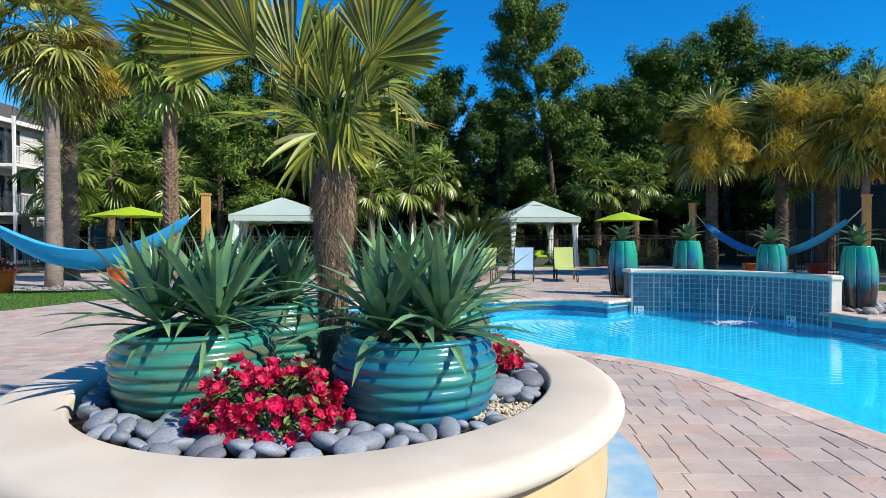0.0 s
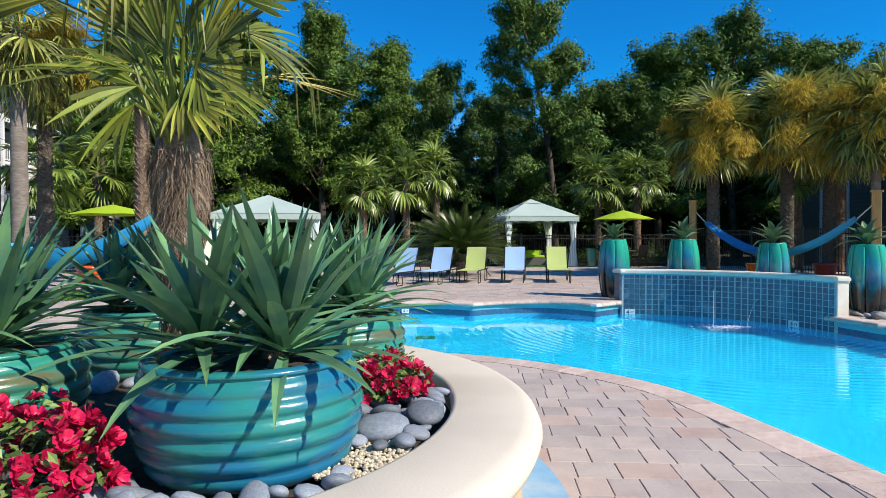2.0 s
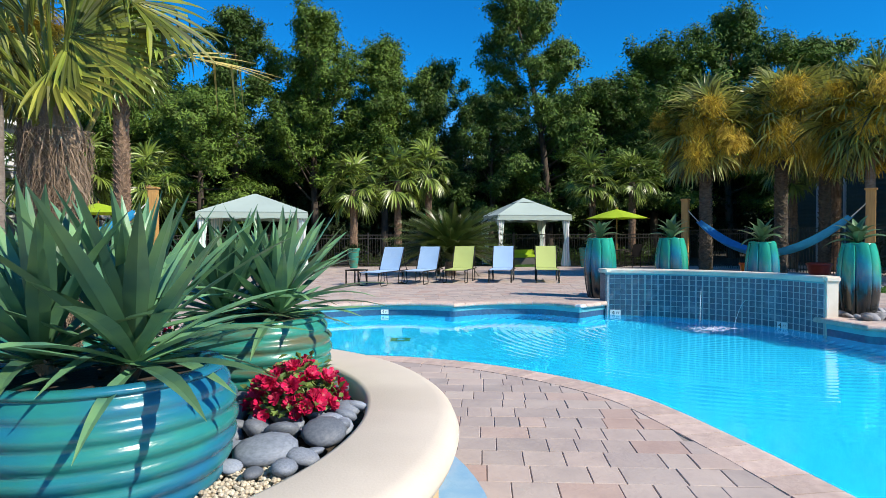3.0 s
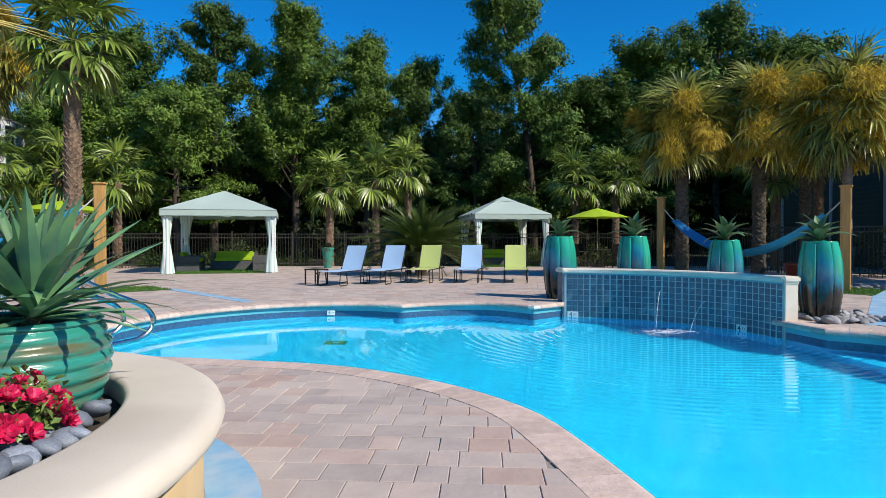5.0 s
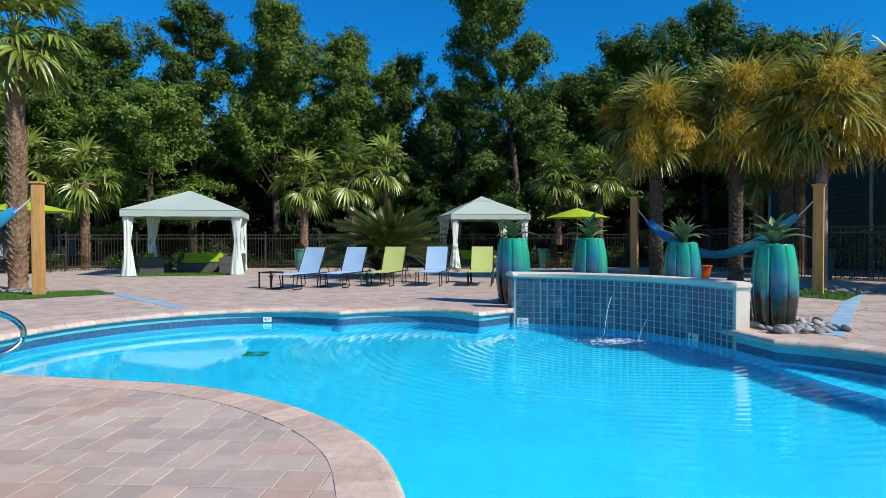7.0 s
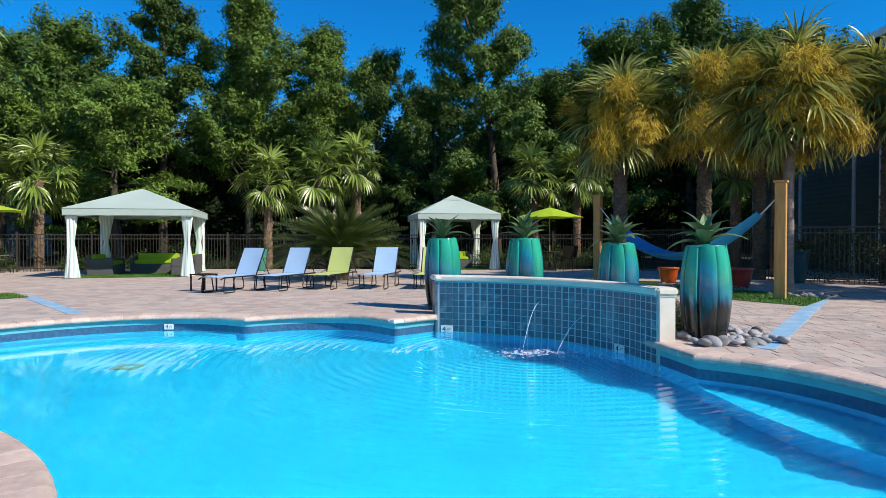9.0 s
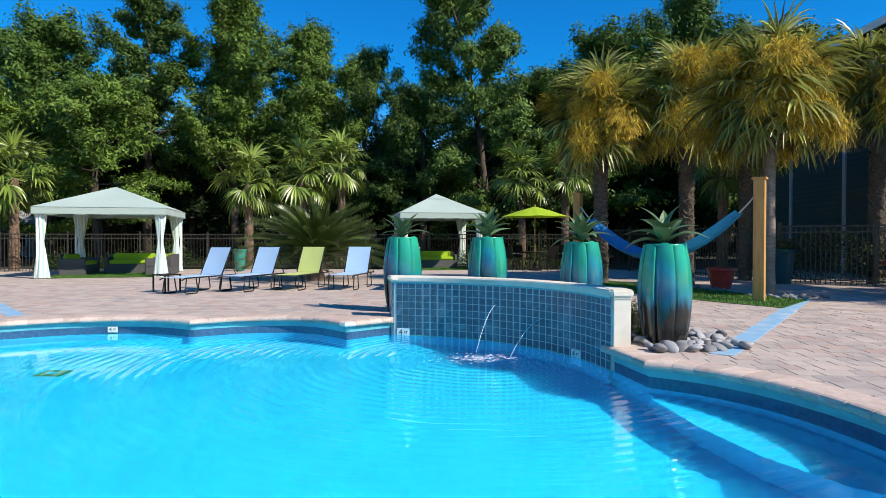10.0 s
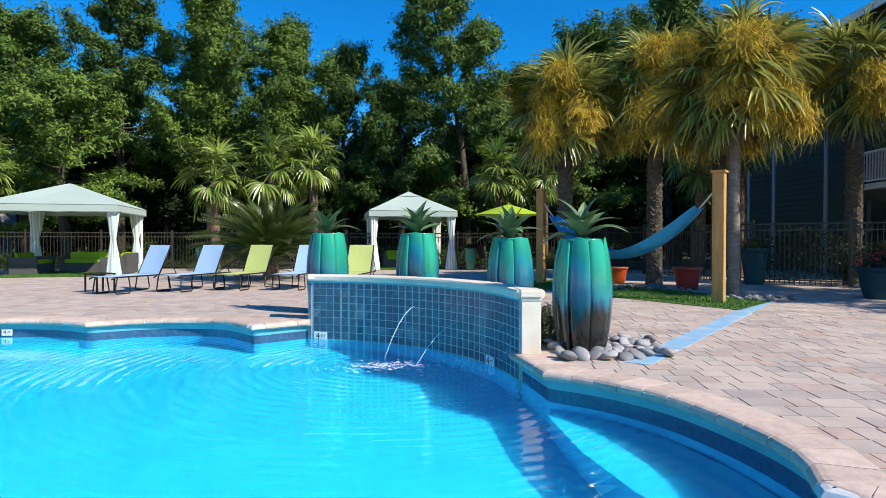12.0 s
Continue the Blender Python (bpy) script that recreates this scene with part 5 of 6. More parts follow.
def petal_pot(x, y, rot, label, k=1.0):
    """Tall pot built of overlapping upright petals, with an agave in it."""
    t = thing("petal_pot", label, "plant pot", pose(x, y, 0, 0, 0, rot) @ Matrix.Scale(k, 4), "tall petal pots by the fountain wall")
    h = 1.23

    def rad(z):
        u = z / h
        return 0.195 + 0.105 * math.sin(math.pi * min(1, max(0, 0.08 + 0.80 * u))) ** 0.9
    part("core", Geo().lathe([(rad(h * i / 12) - 0.025, h * i / 12) for i in range(13)], 24), M["petal_dark"], t, "dark glazed inner wall", smooth=True)
    n, rows = 8, 14
    # across a petal: angle in half widths, how far it stands proud
    across = ((-1.0, -0.03), (-0.98, 0.004), (-0.5, 0.016), (0.0, 0.024), (0.5, 0.031), (0.94, 0.034), (1.06, 0.026), (1.06, -0.03))
    cols = len(across)
    for i in range(n):
        vs, fs = [], []
        tall = h + (0.03 if i % 2 else 0.012)
        for r in range(rows + 1):
            u = r / rows
            wid = math.pi / n * (1.0 if u < 0.8 else 1.0 - 0.5 * (u - 0.8))
            for v, proud in across:
                z = tall * u - (0.035 * v * v if r == rows else 0.0)
                a = 2 * math.pi * i / n + v * wid
                rr = rad(min(z, h)) + proud * (1 - 0.5 * u ** 6)
                vs.append((rr * math.cos(a), rr * math.sin(a), z))
        for r in range(rows):
            for c in range(cols - 1):
                o = r * cols + c
                fs.append((o, o + 1, o + cols + 1, o + cols))
        part("petal", Geo().add(vs, fs), M["petal"], t, smooth=True)
    part("lip", Geo().lathe([(rad(h) - 0.02, h - 0.05), (rad(h) + 0.012, h - 0.01), (rad(h) + 0.01, h + 0.012), (rad(h) - 0.03, h + 0.012), (rad(h) - 0.04, h - 0.06)], 32, closed=False), M["petal"], t, smooth=True)
    part("soil", Geo().lathe([(0.01, h - 0.05), (rad(h) - 0.03, h - 0.06)], 24, closed=False), M["potsoil"], t)
    a = thing("agave", "grey green agave rosette growing in a tall pot", "plant", pose(x, y, k * (h - 0.06), 0, 0, rot), "agaves of the tall pots")
    rng = random.Random(int(x * 100))
    for i in range(15):
        u = (i + 0.5) / 15
        part("leaf", rng.choice(AGAVE), None, a, at=pose(0, 0, 0.06 + 0.05 * (1 - u), 0, -(84 - 56 * u + rng.uniform(-6, 6)), i * 137.5 + rng.uniform(-10, 10)) @ Matrix.Scale(rng.uniform(0.95, 1.2), 4))


def flower_pot(x, y, r, h, material, label, plant, plant_label):
    t = thing("flower_pot", label, "plant pot", pose(x, y, 0))
    part("body", Geo().lathe([(r * 0.68, 0), (r * 0.85, h * 0.4), (r * 0.98, h * 0.8), (r * 1.0, h * 0.86), (r * 1.08, h * 0.88), (r * 1.1, h * 0.97), (r * 1.02, h), (r * 0.92, h * 0.97), (r * 0.9, h * 0.85)], 32, closed=False), material, t, smooth=True)
    part("soil", Geo().lathe([(0.01, h * 0.9), (r * 0.92, h * 0.88)], 24, closed=False), M["potsoil"], t)
    if plant:
        p = thing("potted_plant", plant_label, "plant", pose(x, y, h * 0.88))
        rng = random.Random(int(x * 10))
        lf, fl = Geo(), Geo()
        for k in range(420):
            a, e = rng.random() * 6.283, math.acos(rng.random())
            q = rng.uniform(0.4, 1.0)
            c = Vector((r * 1.25 * math.sin(e) * math.cos(a) * q, r * 1.25 * math.sin(e) * math.sin(a) * q, r * 1.2 * math.cos(e) * q))
            m = Matrix.Translation(c) @ pose(0, 0, 0, rng.uniform(-60, 60), rng.uniform(-60, 30), rng.uniform(0, 360))
            s = rng.uniform(0.05, 0.09)
            (fl if plant == "flower" and rng.random() < 0.4 and q > 0.7 else lf).add([(0, 0, 0), (s * .5, s * .3, .01), (s, 0, 0), (s * .5, -s * .3, .01)], [(0, 1, 2, 3)], m)
        part("foliage", lf, M["shrub"], p)
        if fl.v:
            part("blossom", fl, M["petal_red"], p, "red blossom")


def fence(points, label, h=1.45):
    """Metal picket fence along a line of points."""
    t = thing("picket_fence", label, "fence", group="fences")
    count = 0
    stuff = Geo()
    picket = Geo().box((0, 0, h / 2), (0.018, 0.018, h - 0.02)).mesh("picket", M["black_metal"])
    for a, b in zip(points, points[1:]):
        a, b = Vector((*a, 0)), Vector((*b, 0))
        L = (b - a).length
        ang = math.degrees(math.atan2(b.y - a.y, b.x - a.x))
        for z in (0.12, h - 0.2, h - 0.04):
            part("rail", Geo().box((L / 2, 0, z), (L, 0.03, 0.035)), M["black_metal"], t, at=pose(a.x, a.y, 0, 0, 0, ang))
        n = max(1, round(L / 2.4))
        for i in range(n + 1):
            p = a.lerp(b, i / n)
            g = Geo().box((0, 0, h / 2 + 0.02), (0.06, 0.06, h + 0.04)).box((0, 0, h + 0.055), (0.08, 0.08, 0.03))
            part("post", g, M["black_metal"], t, at=pose(p.x, p.y, 0, 0, 0, ang))
        k = int(L / 0.115)
        for i in range(k):
            p = a.lerp(b, (i + 0.5) / k)
            if count < 280:
                part("picket", picket, None, t, at=pose(p.x, p.y, 0, 0, 0, ang))
                count += 1
            else:
                stuff.box((0, 0, h / 2), (0.018, 0.018, h - 0.02), pose(p.x, p.y, 0, 0, 0, ang))
    if stuff.v:
        tagged(part("picket", stuff, M["black_metal"], t), kind="stuff")


def turf(poly, label):
    if area(poly) < 0:
        poly = poly[::-1]
    base = bm_object("turf", filled(poly, [], 0.01), M["grass"])
    tagged(base, label, "grass", kind="stuff")
    rng = np.random.default_rng(2)
    P = np.array(poly)
    lo, hi = P.min(0), P.max(0)
    n = int((hi[0] - lo[0]) * (hi[1] - lo[1]) * 900)
    q = rng.uniform(lo, hi, (n, 2))
    q = q[inside(poly, q[:, 0], q[:, 1])]
    g = Geo()
    for x, y in q:
        a, l, w = rng.uniform(0, 6.283), rng.uniform(0.03, 0.055), 0.006
        dx, dy = math.cos(a), math.sin(a)
        o = len(g.v)
        g.v += [(x - dy * w, y + dx * w, 0.008), (x + dy * w, y - dx * w, 0.008), (x + dx * l * 0.5, y + dy * l * 0.5, 0.01 + l)]
        g.f.append((o, o + 1, o + 2))
    part("blades", g, M["grass"], base)


def handrail(x, y, rot):
    t = thing("pool_handrail", "polished steel pool handrail with a curled end", "handrail", pose(x, y, 0, 0, 0, rot), "pool handrails")
    pts = [(-0.75, 0, -0.02), (-0.75, 0, 0.55), (-0.7, 0, 0.76), (-0.58, 0, 0.86), (-0.4, 0, 0.84), (0.05, 0, 0.62), (0.4, 0, 0.47), (0.54, 0, 0.33), (0.52, 0, 0.2), (0.38, 0, 0.11), (0.15, 0, 0.09), (-0.1, 0, 0.08), (-0.22, 0, 0.03), (-0.25, 0, -0.03)]
    v = [Vector(p) for p in pts]
    fine = []
    for i in range(len(v) - 1):
        p0, p1, p2, p3 = v[max(i - 1, 0)], v[i], v[i + 1], v[min(i + 2, len(v) - 1)]
        for k in range(5):
            s = k / 5
            fine.append(0.5 * (2 * p1 + (p2 - p0) * s + (2 * p0 - 5 * p1 + 4 * p2 - p3) * s * s + (3 * p1 - p0 - 3 * p2 + p3) * s ** 3))
    part("rail", Geo().tube(fine + [v[-1]], 0.029, 12), M["steel"], t, smooth=True)
    part("escutcheon", Geo().lathe([(0.05, 0), (0.045, 0.015), (0.03, 0.025)], 16, pose(-0.75, 0, 0.0)), M["steel"], t)
    part("escutcheon", Geo().lathe([(0.05, 0), (0.045, 0.015), (0.03, 0.025)], 16, pose(-0.25, 0, 0.0)), M["steel"], t)


def building(name, at, length, depth, storeys, wall_mat, label, balconies=True, first=1, shift=0.0, out=1.4, boards=(0.06, 3.3)):
    """Apartment block: front along +x facing -y, with windows, balconies and a pitched roof."""
    t = thing(name, label, "building", at)
    sh = 2.72
    h = storeys * sh
    part("wall", Geo().box((length / 2, depth / 2, h / 2), (length, depth, h)), wall_mat, t)
    o = 0.5
    part("roof", Geo().add([(-o, -o, h), (length + o, -o, h), (length + o, depth + o, h), (-o, depth + o, h), (depth / 2, depth / 2, h + 2.4), (length - depth / 2, depth / 2, h + 2.4)],
                           [(0, 1, 5, 4), (1, 2, 5), (2, 3, 4, 5), (3, 0, 4), (3, 2, 1, 0)]), M["roof"], t)
    part("eave_board", Geo().box((length / 2, -o, h - 0.1), (length + 2 * o, 0.06, 0.24)), M["white"], t)
    g = Geo()
    for i in range(int(h / 0.19)):
        z = 0.12 + i * 0.19
        g.add([(0, 0, z), (length, 0, z), (length, -0.02, z - 0.1), (0, -0.02, z - 0.1), (0, 0, z - 0.1), (length, 0, z - 0.1)], [(0, 3, 2, 1), (3, 4, 5, 2)])
    tagged(part("clapboard", g, wall_mat, t), kind="stuff")
    for x in boards:
        part("corner_board", Geo().box((x, -0.03, h / 2), (0.16, 0.06, h)), M["trim"], t, "pale corner board")
    bay = 3.4
    for s in range(storeys):
        for k in range(int(length // bay)):
            x, z = bay * (k + 0.5) + shift, sh * s
            if k < first or x + 1.6 > length:
                continue
            if balconies and (k - first) % 2 == 0:
                b = part("balcony", Geo().box((x, -out / 2, z + 0.05), (2.9, out, 0.16)), M["white"], t)
                # on shallow balconies the wide dark panel stands for a shaded recess
                part("door", Geo().box((x, -0.02, z + 1.2), (1.6 if out > 1 else 2.6, 0.06, 2.1 if out > 1 else 2.4)), M["glass"], b)
                for sx in (-1, 1):
                    part("column", Geo().box((x + sx * 1.4, 0.08 - out, z + sh / 2), (0.14, 0.14, sh)), M["white"], b)
                if s:
                    part("top_rail", Geo().box((x, 0.04 - out, z + 1.08), (2.9, 0.06, 0.06)), M["white"], b)
                    part("bottom_rail", Geo().box((x, 0.04 - out, z + 0.22), (2.9, 0.05, 0.05)), M["white"], b)
                    for i in range(22):
                        part("baluster", BALUSTER, None, b, at=pose(x - 1.36 + i * 0.13, 0.04 - out, z + 0.65))
            else:
                w = part("window", Geo().box((x, -0.02, z + 1.5), (1.1, 0.05, 1.5)), M["glass"], t, "dark glazed window")
                g = Geo().box((x, -0.04, z + 2.3), (1.26, 0.08, 0.1)).box((x, -0.04, z + 0.71), (1.3, 0.1, 0.08)).box((x - 0.59, -0.04, z + 1.5), (0.09, 0.08, 1.5)).box((x + 0.59, -0.04, z + 1.5), (0.09, 0.08, 1.5)).box((x, -0.05, z + 1.5), (1.1, 0.04, 0.05))
                part("frame", g, M["white"], w)


# ---- shared meshes ----
TILE_V = [(sx * a, y, sz * a) for a, y in ((0.0472, -0.004), (0.0442, 0.002)) for sx, sz in ((-1, -1), (1, -1), (1, 1), (-1, 1))]
TILE_F = [(7, 6, 5, 4), (0, 4, 5, 1), (1, 5, 6, 2), (2, 6, 7, 3), (3, 7, 4, 0)]
TILE_MESH = Geo().add(TILE_V, TILE_F).mesh("tile", M["tile"])
YUCCA_UP = [blade_mesh("leaf", 0.60, 0.080, 0.35, d, M["yucca"], twist=w) for d, w in ((0.05, 0.1), (0.12, -0.2), (0.2, 0.25))]
YUCCA_DOWN = [blade_mesh("leaf", 0.64, 0.066, 0.35, d, M["yucca"], twist=w) for d, w in ((0.08, 0.2), (0.22, -0.25), (0.4, 0.3), (0.6, -0.15))]
AGAVE = [blade_mesh("leaf", 0.45, 0.145, 0.4, d, M["agave"], twist=w) for d, w in ((0.45, 0.2), (0.8, -0.25), (1.15, 0.3))]
BLOSSOM = blossom_mesh()
BALUSTER = Geo().box((0, 0, 0), (0.035, 0.035, 0.84)).mesh("baluster", M["white"])
FAN = fan_set(M["frond"], 0.66, 0.78, 18, 130, 1.05, 11, 0.45)
FAN_SABAL = fan_set(M["frond_sabal"], 0.84, 0.98, 17, 105, 0.92, 21, 0.36)
FAN_DEAD = [(rise, [fan_mesh("frond", M["frond_brown"], 0.6, 0.85, 16, radians(80), rise, 1.3, 31 + k, 0.25, 0.3) for k in range(2)]) for rise in (-40, -65)]

# ---- the setting ----
patio = build_ground()
build_pool()
build_bands()
build_fountain()
build_planter()
marker(pose(4.25, 13.525, -0.225, 0, 0, -15), [("4", -0.04, 0.12), ("FT", 0.045, 0.06)])
marker(pose(6.545, 11.70, -0.225, 0, 0, -66), [("4", -0.04, 0.12), ("FT", 0.045, 0.06)])
marker(pose(-0.3, 13.585, -0.20, 0, 0, 3) @ Matrix.Scale(0.75, 4), [("4", -0.04, 0.12), ("FT", 0.045, 0.06)])
turf([(-12.5, 13.0), (-8.4, 11.3), (-7.6, 13.6), (-4.6, 16.5), (-5.6, 17.4), (-8.5, 16.0), (-12.5, 16.2)], "strip of bright green turf under the hammock")
turf([(9.4, 17.0), (10.8, 14.9), (12.0, 16.3), (11.3, 18.4), (9.2, 22.2), (7.6, 22.0), (8.0, 19.5)], "strip of green turf under the hammock")
for cx, cy, rot, half in ((-6.45, 25.05, 14.5, 1.75), (4.34, 29.85, 11, 1.55)):
    turf([tuple((pose(cx, cy, 0, 0, 0, rot) @ Vector((a * half, b * half, 0))).xy) for a, b in ((-1, -1), (1, -1), (1, 1), (-1, 1))], "green turf floor of the cabana")
fence([(-30, 20.5), (-14.5, 26.0), (-5, 29.3), (4, 30.8), (11, 30.0)], "black metal picket fence in front of the woodland")
fence([(21, 15.9), (14.1, 21.4), (11, 30.0)], "black metal picket fence beside the apartment building", 1.6)

# ---- the planter ----
POTS = [(-1.40, 3.50, 0.43, "teal", 3), (-0.15, 3.30, 0.42, "teal_b", 5), (-0.06, 4.66, 0.40, "teal", 7), (-1.35, 4.92, 0.40, "teal", 8)]
for x, y, r, m, s in POTS:
    ribbed_pot(x, y, r, 0.42, RIM - 0.08, M[m], "squat turquoise glazed pot with horizontal ribs")
    yucca(x, y, RIM + 0.29, [(-0.17, -0.05, 38), (0.15, -0.07, 38), (0.02, 0.17, 30)], 1.0, s)
azalea(-0.80, 2.86, RIM - 0.05, 0.35, 0.26, 0.32, 1, 150, "azalea bush covered in bright red blossom between two pots")
azalea(0.30, 4.10, RIM - 0.03, 0.20, 0.26, 0.22, 2, 80, "small azalea bush with bright red blossom beside pale stones")
azalea(-0.62, 5.0, RIM - 0.05, 0.26, 0.22, 0.3, 3, 55, "azalea bush with red blossom behind the palm")
rng = random.Random(12)
spots = []
for _ in range(4000):
    a, r = rng.random() * 6.283, R_IN - 0.08 - 0.62 * rng.random() ** 1.6
    x, y, s = PLANTER[0] + r * math.cos(a), PLANTER[1] + r * math.sin(a) * OVAL, rng.uniform(0.05, 0.105)
    if any(math.hypot(x - px, y - py) < pr + 0.6 * s for px, py, pr, *_ in POTS):
        continue
    if r + s > R_IN - 0.005 or any(math.hypot(x - q[0], y - q[1]) < 0.60 * (s + q[3]) for q in spots):
        continue
    if math.hypot(x - 0.27, y - 3.22) < 0.14:
        continue
    spots.append((x, y, RIM - 0.055 + rng.uniform(0, 0.03), s))
    if len(spots) > 260:
        break
spots = [q for q in spots if math.hypot(q[0] - 0.34, q[1] - 3.48) > 0.14 and math.hypot(q[0] - 0.53, q[1] - 3.68) > 0.12]
spots += [(0.34, 3.50, RIM - 0.01, 0.125), (0.51, 3.70, RIM - 0.01, 0.10), (0.47, 3.88, RIM - 0.03, 0.06), (0.56, 3.84, RIM - 0.03, 0.05), (0.55, 3.97, RIM - 0.02, 0.055), (0.50, 3.52, RIM - 0.03, 0.05), (0.44, 3.36, RIM - 0.03, 0.055), (0.35, 3.32, RIM - 0.03, 0.045), (0.25, 3.38, RIM - 0.03, 0.045), (0.57, 4.12, RIM - 0.02, 0.06)]
stones(spots, M["stone"], "smooth grey river stone in the raised planter", "river stones of the planter")
g = Geo()
for _ in range(1000):
    a, r = rng.random() * 6.283, 0.22 * rng.random() ** 0.5
    s = rng.uniform(0.006, 0.012)
    g.lathe([(s * 0.6, 0), (s, s * 0.7), (s * 0.5, s * 1.3)], 5, pose(0.26 + r * math.cos(a), 3.24 + r * math.sin(a), RIM - 0.07 + rng.uniform(0, 0.02)))
tagged(part("gravel", g, M["gravel"]), "cream pea gravel between the river stones", "gravel", kind="stuff")
near_palm = thing("palm_tree", "fan palm with a shaggy fibre trunk and yellow-green fronds", "palm tree", pose(-0.69, 3.92, RIM - 0.1), "palm of the planter")
PALM_H = 1.27
g = trunk_geo(PALM_H, 0.058, 0.092, 0, 31)
g.lathe([(0.125, PALM_H - 0.02), (0.105, PALM_H + 0.08), (0.06, PALM_H + 0.2), (0.02, PALM_H + 0.3)], 12)
part("trunk", g, M["fibre_near"], near_palm, "trunk wrapped in shaggy brown fibre")
g = Geo()
for _ in range(7000):
    z, a = rng.uniform(0.0, PALM_H + 0.06), rng.uniform(0, 6.283)
    r = 0.060 + 0.062 * (z / PALM_H) ** 2.2 + rng.uniform(0.0, 0.018)
    l, w = rng.uniform(0.05, 0.14), rng.uniform(0.0012, 0.003)
    turn, rise = rng.gauss(0, 0.7), rng.choice((1, -1, -1)) * rng.uniform(0.3, 1.0)
    pts = []
    for k in range(3):
        b, q = a + turn * k * 0.5, r + rng.uniform(0.0, 0.018) * k
        pts.append(Vector((q * math.cos(b), q * math.sin(b), z + l * rise * k * 0.5 - 0.02 * k * k)))
    e = Vector((-math.sin(a), math.cos(a), 0.5)).normalized() * w
    g.add([pts[0] - e, pts[0] + e, pts[1] + e, pts[1] - e, pts[2]], [(0, 1, 2, 3), (3, 2, 4)])
tagged(part("fibre", g, M["fibre_near"], near_palm), kind="stuff")
# hub of the fan, way of its middle leaflet, the side it faces, radius, leaflets, half spread, fused part, fall, share of bent tips
for hub, way, face, r, n, spread, split, fall, bent in (
        ((0.28, -0.24, 0.72), (0.62, -0.05, 0.78), (0.1, -1.0, 0.15), 0.54, 28, 76, 0.8, 0.03, 0.0),
        ((-0.46, -0.06, 0.80), (-0.80, -0.15, 0.60), (0.35, -0.8, -0.35), 0.74, 26, 60, 0.76, 0.04, 0.06),
        ((-0.25, 0.02, 0.68), (-0.28, 0.05, 0.95), (0.25, -0.95, 0.1), 0.68, 22, 52, 0.70, 0.04, 0.28),
        ((0.11, -0.05, 0.44), (0.74, 0.45, -0.16), (0.6, -0.72, 0.3), 0.47, 34, 104, 0.5, 0.06, 0.10),
        ((0.27, 0.12, 0.66), (0.72, 0.5, -0.35), (0.45, -0.5, 0.75), 0.52, 20, 70, 0.55, 0.14, 0.2),
        ((-0.02, -0.36, 0.27), (-0.88, -0.25, -0.12), (0.0, -0.8, 0.6), 0.44, 7, 58, 0.34, 0.08, 0.15),
        ((-0.05, -0.33, 0.20), (-0.45, -0.3, -0.85), (-0.3, -0.9, 0.3), 0.38, 5, 40, 0.34, 0.10, 0.1),
        ((0.06, -0.12, 0.28), (0.66, -0.25, -0.52), (0.4, -0.8, 0.4), 0.38, 14, 56, 0.45, 0.06, 0.1),
        ((0.08, 0.5, 0.66), (0.25, 0.85, 0.3), (0.1, -0.6, 0.8), 0.55, 24, 100, 0.45, 0.2, 0.2),
        ((-0.34, -0.10, 0.40), (-0.96, -0.1, 0.02), (0.1, -0.6, 0.75), 0.48, 5, 40, 0.25, 0.06, 0.2),
        ((-0.02, -0.06, 0.62), (0.10, -0.1, 1.0), (0.2, -1.0, 0.0), 0.5, 10, 20, 0.6, 0.02, 0.1),
        ((0.10, 0.06, 0.58), (0.32, 0.1, 0.9), (-0.3, -1.0, 0.2), 0.5, 12, 30, 0.55, 0.04, 0.15),
        ((-0.12, 0.10, 0.60), (-0.2, 0.1, 0.95), (0.5, -0.8, 0.1), 0.52, 12, 28, 0.55, 0.04, 0.2),
        ((0.02, -0.16, 0.45), (-0.25, -0.35, 0.9), (0.2, -0.9, -0.3), 0.42, 11, 36, 0.45, 0.05, 0.25),
        ((-0.10, -0.20, 0.50), (-0.5, -0.5, 0.75), (0.5, -0.7, -0.5), 0.44, 9, 34, 0.4, 0.08, 0.55),
        ((0.12, -0.22, 0.52), (0.45, -0.55, 0.7), (-0.5, -0.7, -0.5), 0.42, 8, 30, 0.4, 0.08, 0.6),
        ((-0.18, -0.02, 0.46), (-0.85, 0.1, 0.45), (0.4, -0.8, 0.4), 0.46, 10, 40, 0.35, 0.1, 0.5),
        ((0.18, 0.02, 0.56), (0.75, -0.15, 0.6), (-0.4, -0.85, 0.4), 0.46, 10, 36, 0.4, 0.08, 0.5),
        ((0.0, 0.16, 0.56), (0.1, 0.6, 0.75), (0.2, -0.8, 0.6), 0.48, 12, 46, 0.4, 0.1, 0.4),
        ((-0.06, -0.24, 0.34), (-0.7, -0.6, 0.25), (0.2, -0.4, 0.85), 0.38, 9, 40, 0.3, 0.14, 0.5)):
    near_frond(near_palm, hub, way, face, r, n, spread, split, fall, bent, M["frond_near"], "")
near_frond(near_palm, (0.25, 0.62, 0.56), (0.45, 0.88, 0.08), (0.3, -0.45, 0.85), 0.74, 9, 20, 0.35, 0.05, 0.35, M["frond_dry"], "withered straw-yellow frond")

